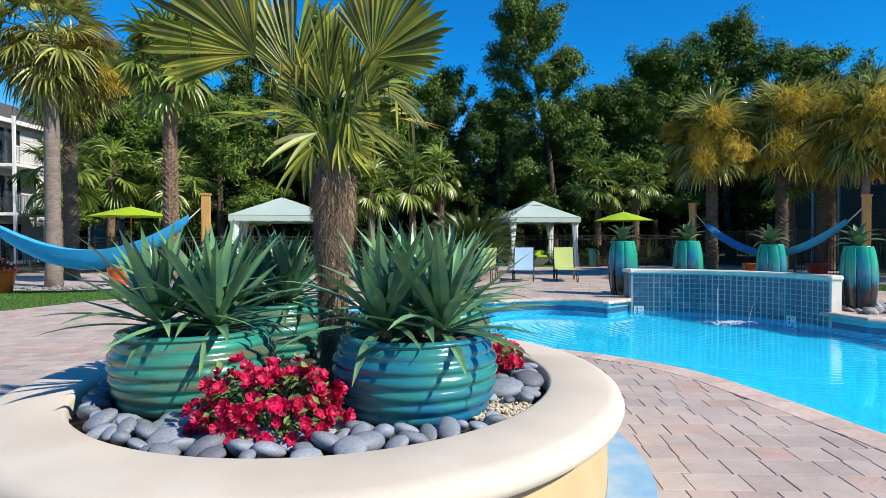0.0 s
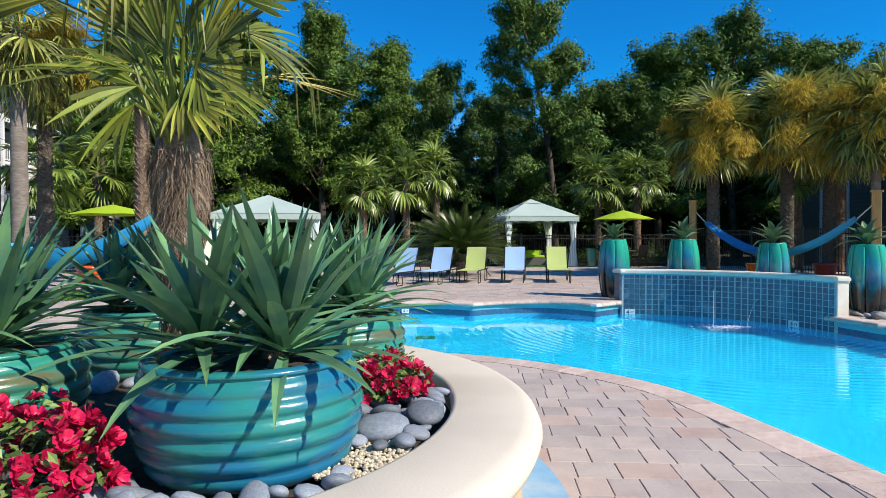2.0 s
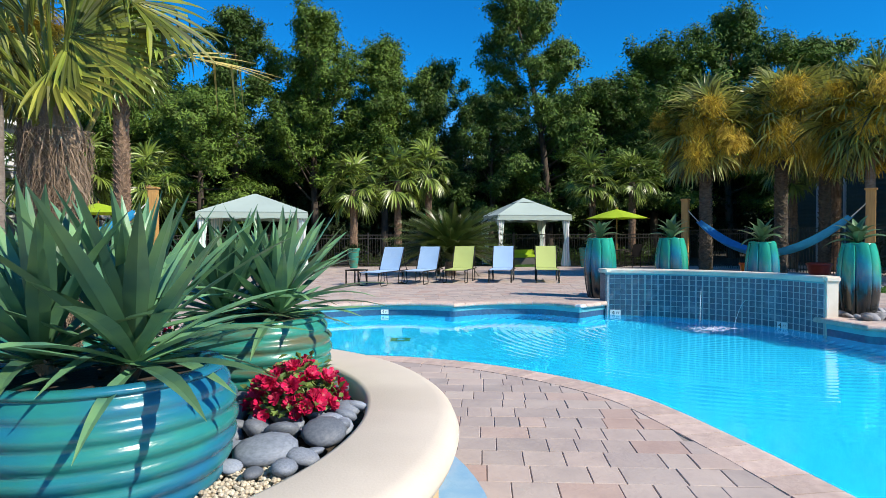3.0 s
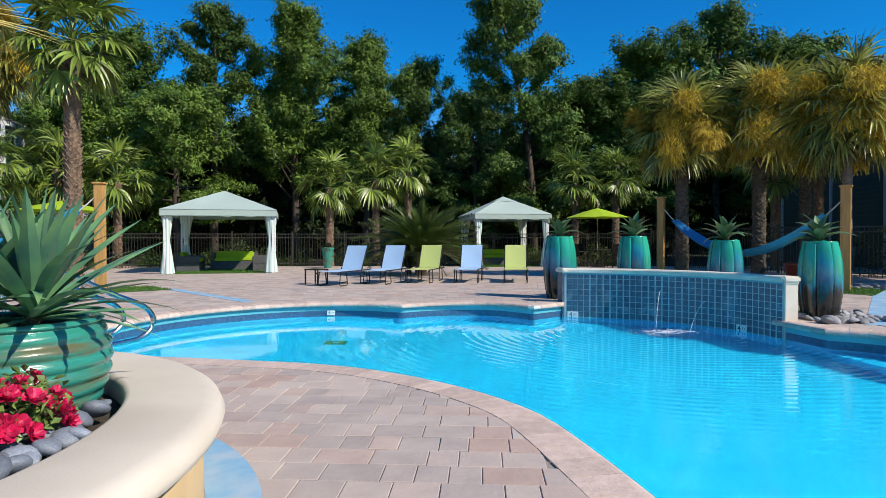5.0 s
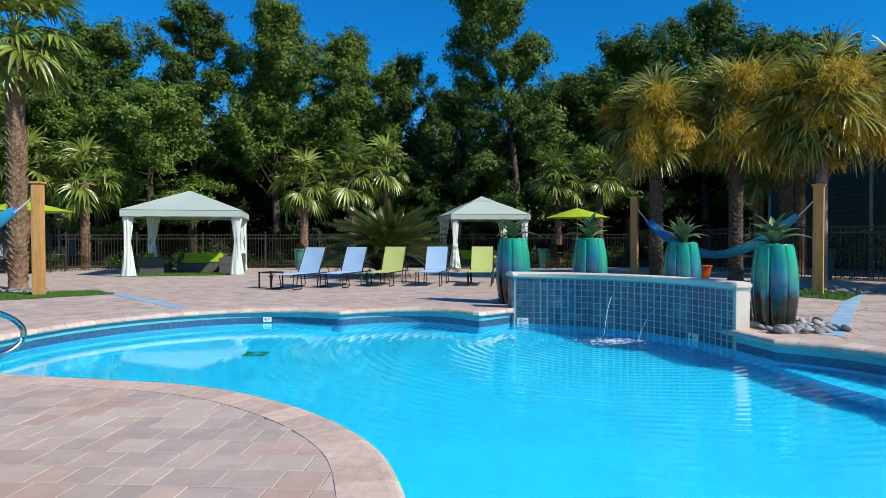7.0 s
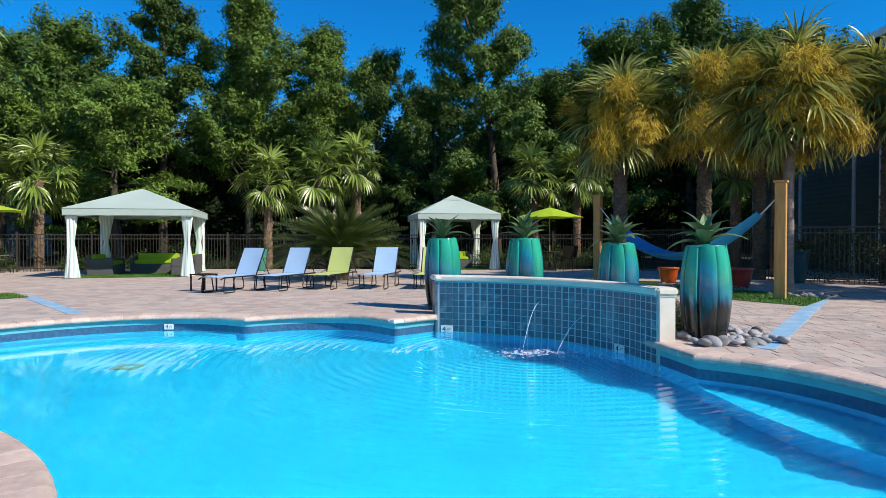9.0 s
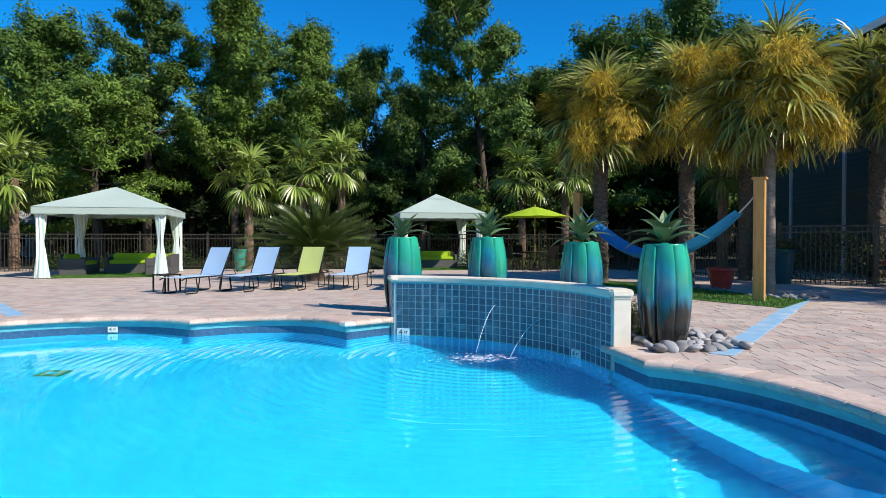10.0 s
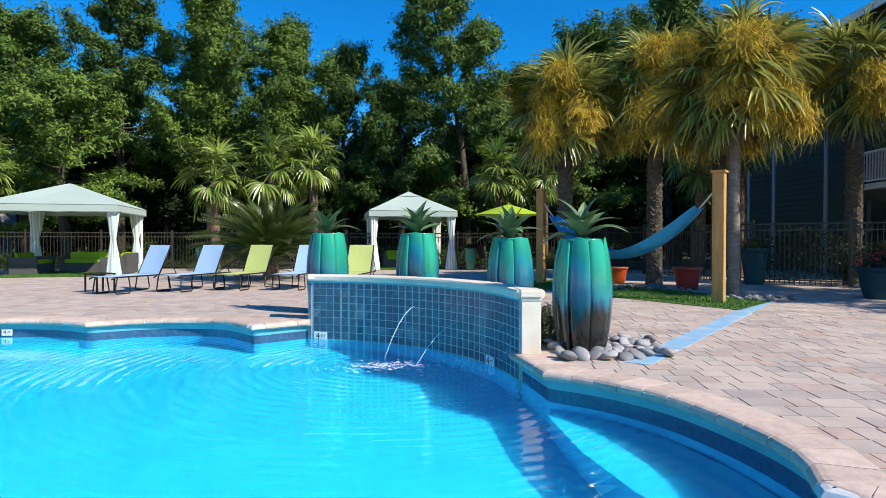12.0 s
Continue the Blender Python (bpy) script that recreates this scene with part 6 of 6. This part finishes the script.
# ---- by the fountain wall ----
petal_pot(4.17, 14.44, 10, "tall turquoise pot of overlapping glazed petals beside the fountain wall")
petal_pot(5.59, 14.23, 40, "tall turquoise pot of overlapping glazed petals behind the fountain wall")
petal_pot(6.90, 13.10, 70, "tall turquoise pot of overlapping glazed petals behind the fountain wall", 0.94)
petal_pot(7.47, 11.2, 25, "tall turquoise pot of overlapping glazed petals on river stones", 0.93)
spots = []
for _ in range(2500):
    x, y, s = rng.uniform(7.15, 8.3), rng.uniform(10.6, 11.9), rng.uniform(0.06, 0.112)
    if math.hypot(x - 7.47, y - 11.2) < 0.25 or x - 7.2 > 2.2 * (y - 10.35) or any(math.hypot(x - q[0], y - q[1]) < 0.62 * (s + q[3]) for q in spots):
        continue
    spots.append((x, y, 0.025 + rng.uniform(0, 0.03), s))
    if len(spots) > 62:
        break
stones(spots, M["stone_pale"], "pale grey river stone heaped at a tall pot", "river stones by the fountain wall")

sh = thing("low_shrub", "small clipped green shrub beside the wall pier", "shrub", pose(7.2, 11.6, 0))
g = Geo()
for _ in range(2400):
    a, e, q = rng.random() * 6.283, math.acos(rng.random()), rng.uniform(0.5, 1.0)
    c = Vector((0.2 * math.sin(e) * math.cos(a) * q, 0.2 * math.sin(e) * math.sin(a) * q, 0.46 * math.cos(e) * q))
    k = rng.uniform(0.02, 0.04)
    g.add([(0, 0, 0), (k * .5, k * .3, .005), (k, 0, 0), (k * .5, -k * .3, .005)], [(0, 1, 2, 3)], Matrix.Translation(c) @ pose(0, 0, 0, rng.uniform(-60, 60), rng.uniform(-60, 30), rng.uniform(0, 360)))
part("foliage", g, M["azalea_leaf"], sh)
part("stem", Geo().tube([(0, 0, -0.02), (0.02, 0, 0.3)], 0.015), M["bark"], sh)

# ---- loungers ----
for x, y, r, m, c in ((-0.70, 18.6, -20, "sling_blue", "pale blue"), (0.32, 19.2, -17, "sling_blue", "pale blue"), (1.36, 19.65, -13, "sling_lime", "lime green"), (2.56, 19.75, -9, "sling_blue", "pale blue"), (3.84, 19.75, -6, "sling_lime", "lime green")):
    lounger(pose(x, y, 0, 0, 0, r), M[m], c)
side_table(pose(-1.55, 18.15, 0, 0, 0, -27))

# ---- cabanas ----
cabana(-6.45, 25.05, 14.5, 3.65, 2.22, 3.0, "square cabana with a pale seafoam cloth roof and tied curtains", False)
cabana(4.34, 29.85, 11, 3.2, 2.25, 3.08, "square cabana with a pale seafoam cloth roof and tied curtains", True)
sofa(pose(-7.75, 25.1, 0, 0, 0, 104), 1.6, "grey rattan sofa with lime cushions in the cabana")
sofa(pose(-6.5, 26.25, 0, 0, 0, 14), 1.7, "grey rattan sofa with lime cushions in the cabana")
sofa(pose(-5.15, 25.65, 0, 0, 0, -76), 1.6, "grey rattan sofa with lime cushions in the cabana")
sofa(pose(4.2, 30.4, 0, 0, 0, 11), 1.9, "grey rattan sofa with lime cushions in the cabana")

# ---- hammocks, umbrellas ----
timber_post(-6.15, 16.2, 2.52, 8)
timber_post(-11.0, 14.3, 2.52, 8)
timber_post(11.0, 16.2, 2.42, -36)
timber_post(8.45, 21.1, 2.48, -36)
hammock((-6.2, 16.15, 2.2), (-10.85, 14.4, 1.95), 1.28, "sky blue cloth hammock slung between cedar posts", 0.6, 0.8, M["hammock_sky"])
hammock((10.97, 16.25, 2.1), (8.5, 21.0, 2.1), 1.32, "deep blue cloth hammock slung between cedar posts", 0.48, 0.35, M["hammock"])
umbrella(-12.6, 25.2, 1.65, 2.66, "open lime green patio umbrella")
umbrella(8.25, 28.5, 1.35, 2.5, "open lime green patio umbrella")
patio_set(8.25, 28.5, 10)
patio_set(-12.6, 25.2, 30)
handrail(-1.63, 8.32, 64.5)
handrail(-2.08, 8.53, 64.5)

# ---- loose pots ----
flower_pot(-9.35, 18.0, 0.33, 0.55, M["orange"], "bright orange glazed pot on the turf", None, "")
flower_pot(-10.9, 15.4, 0.3, 0.62, M["orange"], "bright orange glazed pot with red flowers", "flower", "red flowering plant in an orange pot")
flower_pot(-3.1, 27.6, 0.24, 0.85, M["teal"], "tall turquoise glazed pot beside the fence", "leaf", "small green shrub in a turquoise pot")
flower_pot(6.8, 28.3, 0.22, 0.85, M["teal"], "turquoise glazed pot beside the cabana", "leaf", "leafy plant in a turquoise pot")
flower_pot(11.55, 19.2, 0.31, 0.52, M["redpot"], "terracotta red glazed pot on the turf", None, "")
flower_pot(10.4, 21.0, 0.27, 0.45, M["orange"], "orange glazed pot on the turf under the hammock", None, "")
flower_pot(13.95, 21.0, 0.32, 0.95, M["petal_dark"], "dark teal pot with a leafy shrub", "leaf", "leafy green shrub in a dark pot")
flower_pot(14.5, 17.0, 0.42, 0.62, M["petal_dark"], "dark teal pot of orange-red flowers by the fence", "flower", "orange-red flowers in a dark teal pot")

heap = []
for cx, cy, rx, ry, n in ((-7.9, 17.6, 0.9, 0.5, 30), (-10.7, 17.0, 1.3, 0.5, 36), (12.0, 17.0, 0.7, 0.5, 26), (10.6, 19.6, 1.0, 0.9, 34)):
    spots = []
    for _ in range(900):
        x, y, s = cx + rng.uniform(-rx, rx), cy + rng.uniform(-ry, ry), rng.uniform(0.05, 0.09)
        if any(math.hypot(x - q[0], y - q[1]) < 0.75 * (s + q[3]) for q in spots) or math.hypot(x + 7.8, y - 17.9) < 0.35 or math.hypot(x + 11, y - 17.6) < 0.35:
            continue
        spots.append((x, y, 0.025, s))
        if len(spots) >= n:
            break
    heap += spots

g = Geo()
for k, (x, y, z, s) in enumerate(heap):
    me = stone_mesh(k % 5)
    g.add([v.co.copy() for v in me.vertices], [tuple(p.vertices) for p in me.polygons], pose(x, y, z, k * 37 % 40 - 20, k * 53 % 40 - 20, k * 77 % 360) @ Matrix.Diagonal((s, s * 0.8, s * 0.5, 1)))
    bpy.data.meshes.remove(me)
tagged(part("river_stones", g, M["stone_pale"], smooth=True), "pale river stones along the edge of the turf", "stones", kind="stuff")

# ---- palms ----
SH = "shaggy windmill palm with drooping green fan fronds"
for x, y, h, s, sd in ((-12.0, 27.9, 3.6, 1.25, 1), (-3.4, 29.6, 3.5, 1.15, 2), (-1.5, 30.9, 4.0, 1.15, 3), (-0.1, 32.6, 4.5, 1.25, 4), (8.3, 33.4, 4.0, 1.2, 5), (10.3, 33.3, 4.1, 1.1, 6), (-15.0, 24.5, 3.8, 1.25, 7), (14.6, 26.2, 4.2, 1.1, 8), (14.9, 23.9, 4.4, 1.1, 10), (-16.5, 31.0, 4.5, 1.3, 9)):
    palm(x, y, h, 0.17, 23, FAN, s * 1.22, M["fibre"], 0.10, sd, SH, "windmill palms", low=-42)
palm(-7.8, 17.9, 6.2, 0.20, 38, FAN, 1.5, M["fibre"], 0.13, 41, "tall shaggy palm with green fan fronds beside the hammock", "windmill palms", low=-45)
SB = "sabal palm with a smooth grey trunk and hanging fronds"
palm(-11.0, 17.6, 6.9, 0.22, 70, FAN_SABAL, 1.3, M["sabal_grey"], 0, 51, SB, "sabal palms", blossoms=4, low=-75)
palm(-12.4, 20.8, 6.6, 0.22, 70, FAN_SABAL, 1.3, M["sabal_bark"], 0.12, 52, SB, "sabal palms", blossoms=4, low=-75)
palm(9.05, 21.0, 4.5, 0.19, 72, FAN_SABAL, 1.16, M["sabal_bark"], 0.1, 53, SB, "sabal palms", blossoms=18, low=-72, dead=FAN_DEAD)
palm(11.3, 20.8, 4.85, 0.19, 76, FAN_SABAL, 1.22, M["sabal_bark"], 0.1, 54, SB, "sabal palms", blossoms=18, low=-72, dead=FAN_DEAD)
palm(11.85, 17.5, 4.25, 0.12, 84, FAN_SABAL, 1.16, M["sabal_grey"], 0, 55, SB, "sabal palms", blossoms=18, low=-60, dead=FAN_DEAD)
palm(16.5, 21.0, 5.25, 0.2, 80, FAN_SABAL, 1.25, M["sabal_bark"], 0.12, 56, SB, "sabal palms", blossoms=16, low=-70, dead=FAN_DEAD)
palm(13.6, 22.4, 5.0, 0.17, 92, FAN_SABAL, 1.3, M["sabal_bark"], 0.12, 58, SB, "sabal palms", blossoms=18, low=-70, dead=FAN_DEAD)
palm(18.5, 20.0, 6.2, 0.2, 34, FAN_SABAL, 1.1, M["sabal_bark"], 0.12, 57, SB, "sabal palms", blossoms=0, low=-50)

# ---- cycad ----
cyc = thing("cycad", "wide sago cycad with arching dark green feather fronds", "plant", pose(1.0, 22.3, 0))
part("trunk", trunk_geo(0.45, 0.2, 0.16, 0.06, 5), M["fibre"], cyc)
g = Geo()
for i in range(60):
    for s in (-1, 1):
        u = i / 59
        x, z = 1.7 * u, 0.45 * u - 1.0 * u * u
        l = 0.2 * math.sin(math.pi * (0.08 + 0.88 * u)) + 0.02
        g.add([(x - 0.004, 0, z), (x + 0.034, 0, z), (x + 0.10, s * l, z + 0.05)], [(0, 1, 2)])
g.tube([(0, 0, 0), (0.42, 0, 0.05), (0.85, 0, -0.025), (1.27, 0, -0.225), (1.7, 0, -0.55)], [0.014, 0.012, 0.01, 0.007, 0.004], 5)
CYC = g.mesh("frond", M["cycad"])
for i in range(100):
    u = (i + 0.5) / 100
    part("frond", CYC, None, cyc, at=pose(0, 0, 0.55, 0, 0, i * 137.5) @ pose(0, 0, 0, 0, -(72 - 66 * u)) @ Matrix.Scale(rng.uniform(1.05, 1.3), 4))

pup = thing("cycad", "young sago cycad with short bright fronds behind the loungers", "plant", pose(0.55, 23.2, 0))
part("trunk", trunk_geo(0.14, 0.1, 0.08, 0.04, 6), M["fibre"], pup)
for i in range(30):
    u = (i + 0.5) / 30
    part("frond", CYC, None, pup, at=pose(0, 0, 0.16, 0, 0, i * 137.5) @ pose(0, 0, 0, 0, -(78 - 62 * u)) @ Matrix.Scale(rng.uniform(0.36, 0.5), 4))

# ---- woodland ----
T_OAK = tree_meshes(1, 14.0, 5.2, 36, 60000, 0.15, 0.26, M["leaf"], (8, 72), 0.25)
T_DARK = tree_meshes(2, 12.0, 4.5, 32, 52000, 0.14, 0.2, M["leaf_dark"], (15, 76), 0.24)
T_FEATHER = tree_meshes(3, 14.0, 5.2, 42, 72000, 0.13, 0.26, M["leaf_b"], (36, 84), 0.21, form=0.5)
T_OPEN = tree_meshes(4, 15.0, 4.0, 24, 38000, 0.14, 0.44, M["leaf_dark"], (0, 66), 0.22)
T_TALL = tree_meshes(5, 16.5, 4.3, 50, 76000, 0.14, 0.14, M["leaf_tall"], (12, 62), 0.22, -2.8, 0.35, 0.3)
T_ROUND = tree_meshes(6, 8.8, 4.3, 30, 46000, 0.13, 0.38, M["leaf_b"], (-8, 74), 0.21)
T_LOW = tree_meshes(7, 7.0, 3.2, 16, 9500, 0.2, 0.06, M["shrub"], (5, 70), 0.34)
WOOD = "broadleaf tree with a dense uneven dark green crown"
for m, x, y, r, s, z in ((T_OAK, -17.6, 39, 10, 1.0, 0.98), (T_OPEN, -11.8, 38, 80, 1.0, 1.0), (T_FEATHER, -7.0, 38.5, 30, 1.0, 1.01), (T_FEATHER, -3.1, 39.2, 200, 0.95, 0.9), (T_DARK, 0.2, 40, 140, 0.75, 1.0),
                         (T_DARK, 3.3, 38, 10, 0.8, 0.8), (T_TALL, 6.9, 38.5, 0, 1.0, 1.04), (T_DARK, 10.2, 40.5, 250, 1.1, 0.92), (T_OAK, 13.8, 40.5, 300, 1.0, 0.95),
                         (T_OAK, 18.6, 40.5, 40, 1.0, 1.09), (T_OAK, 22.4, 39, 200, 1.0, 0.93), (T_OAK, -22.5, 42, 0, 1.0, 1.0), (T_OAK, 27, 37, 170, 1.0, 0.8), (T_ROUND, -11.6, 33.2, 170, 1.0, 0.95),
                         (T_ROUND, -17.5, 33, 20, 1.0, 0.9), (T_DARK, -14.8, 44, 70, 1.1, 0.95), (T_DARK, -9.5, 45, 200, 1.1, 0.95), (T_DARK, -4.5, 45, 20, 1.1, 0.9), (T_DARK, 16.5, 45, 60, 1.2, 1.0), (T_DARK, 7.5, 46, 20, 1.2, 0.72), (T_DARK, 12.5, 46, 90, 1.2, 0.9)):
    tree(m, x, y, r, s, z, WOOD)
# unseen tree past the pool's east end, added to shade the hammock lawn
tree(T_ROUND, 18.5, 15.4, 60, 0.90, 0.76, "unseen broadleaf tree added to shade the hammock lawn")
# understory whose leaf colour carries the shade under the canopy
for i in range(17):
    tree(T_LOW, -19 + i * 2.6 + rng.uniform(-1, 1), 42.0 + rng.uniform(-1.5, 3), rng.uniform(0, 360), 1.0, rng.uniform(0.8, 1.15), "low bushy tree under the woodland, leaf colour darkened for shade")
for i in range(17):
    tree(T_LOW, -34 + i * 5.0 + rng.uniform(-1, 1), 52 + rng.uniform(-2, 2), rng.uniform(0, 360), 1.5, 1.3, "low bushy tree deep in the woodland, leaf colour darkened for shade")


# added sheet: hides the bright horizon, coloured near-black like shaded woodland
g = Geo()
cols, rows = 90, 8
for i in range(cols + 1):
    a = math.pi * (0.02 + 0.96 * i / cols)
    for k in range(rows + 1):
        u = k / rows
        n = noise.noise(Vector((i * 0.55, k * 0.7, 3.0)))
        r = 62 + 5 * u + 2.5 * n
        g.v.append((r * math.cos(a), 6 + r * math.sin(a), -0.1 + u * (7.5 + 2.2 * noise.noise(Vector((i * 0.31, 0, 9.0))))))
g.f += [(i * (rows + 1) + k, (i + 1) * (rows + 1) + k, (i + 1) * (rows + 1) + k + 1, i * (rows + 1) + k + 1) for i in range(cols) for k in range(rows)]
tagged(part("backdrop", g, M["far_wood"]), "backdrop sheet coloured as dark shaded woodland behind the trees", "woodland", kind="structure")

SHRUBS = []
for seed in range(3):
    sr = random.Random(60 + seed)
    g = Geo()
    for _ in range(900):
        a, e, q = sr.random() * 6.283, math.acos(sr.random()), sr.uniform(0.45, 1.05)
        c = Vector((0.75 * math.sin(e) * math.cos(a) * q, 0.5 * math.sin(e) * math.sin(a) * q, 1.05 * math.cos(e) * q * sr.uniform(0.7, 1.0)))
        k = sr.uniform(0.05, 0.11)
        g.add([(0, 0, 0), (k * .5, k * .3, .01), (k, 0, 0), (k * .5, -k * .3, .01)], [(0, 1, 2, 3)], Matrix.Translation(c) @ pose(0, 0, 0, sr.uniform(-60, 60), sr.uniform(-60, 30), sr.uniform(0, 360)))
    st = Geo()
    for k in range(7):
        a = k * 0.9
        st.tube([(0, 0, -0.1), (0.2 * math.cos(a), 0.15 * math.sin(a), 0.3), (0.5 * math.cos(a), 0.35 * math.sin(a), 0.7)], [0.02, 0.014, 0.006], 5)
    SHRUBS.append((g.mesh("foliage", M["leaf_dark" if seed else "leaf"]), st.mesh("stem", M["bark"])))
FENCE_LINE = ((-14.5, 26.0), (-5, 29.3), (4, 30.8), (11, 30.0))
sr = random.Random(77)
for (ax, ay), (bx, by) in zip(FENCE_LINE, FENCE_LINE[1:]):
    n = int(math.dist((ax, ay), (bx, by)) / 0.8)
    for i in range(n):
        u = (i + sr.uniform(0.2, 0.8)) / n
        if sr.random() < 0.2:
            continue
        s = thing("low_shrub", "loose green shrub growing behind the picket fence", "shrub", pose(ax + (bx - ax) * u - 0.1, ay + (by - ay) * u + sr.uniform(0.7, 1.1), -0.06, 0, 0, sr.uniform(-30, 30)) @ Matrix.Diagonal((1, 1, sr.uniform(0.6, 1.15), 1)), "shrubs behind the fence")
        me = sr.choice(SHRUBS)
        part("foliage", me[0], None, s)
        part("stem", me[1], None, s)

hd = thing("hedge", "clipped hedge along the foot of the fence, leaf colour darkened for shade", "hedge", pose(14.75, 21.6, 0, 0, 0, -38.5))
g = Geo()
for _ in range(15000):
    x, y, z = rng.uniform(-0.5, 8.5), rng.uniform(-0.4, 0.4), 1.5 * rng.random() ** 0.7
    k = rng.uniform(0.04, 0.08)
    g.add([(0, 0, 0), (k * .5, k * .35, .005), (k, 0, 0), (k * .5, -k * .35, .005)], [(0, 1, 2, 3)], Matrix.Translation((x, y + 0.1 * math.sin(x * 3), z * (0.85 + 0.15 * math.sin(x * 2.3)))) @ pose(0, 0, 0, rng.uniform(-60, 60), rng.uniform(-60, 30), rng.uniform(0, 360)))
tagged(part("foliage", g, M["shrub"], hd), kind="stuff")

# ---- buildings ----
building("apartment_building", pose(-25.3, 24, 0, 0, 0, 88), 24, 10, 3, M["beige"], "three-storey pale grey apartment building with white balconies")
building("apartment_building", pose(19.0, 34.0, 0, 0, 0, -90), 12.6, 11, 3, M["siding"], "three-storey slate grey apartment building with white balconies, siding darkened for shade", first=2, shift=2.35, out=0.35, boards=(0.06, 2.0, 4.1, 7.6))

# ---- paving, piece by piece ----
build_coping()
build_pavers(patio)
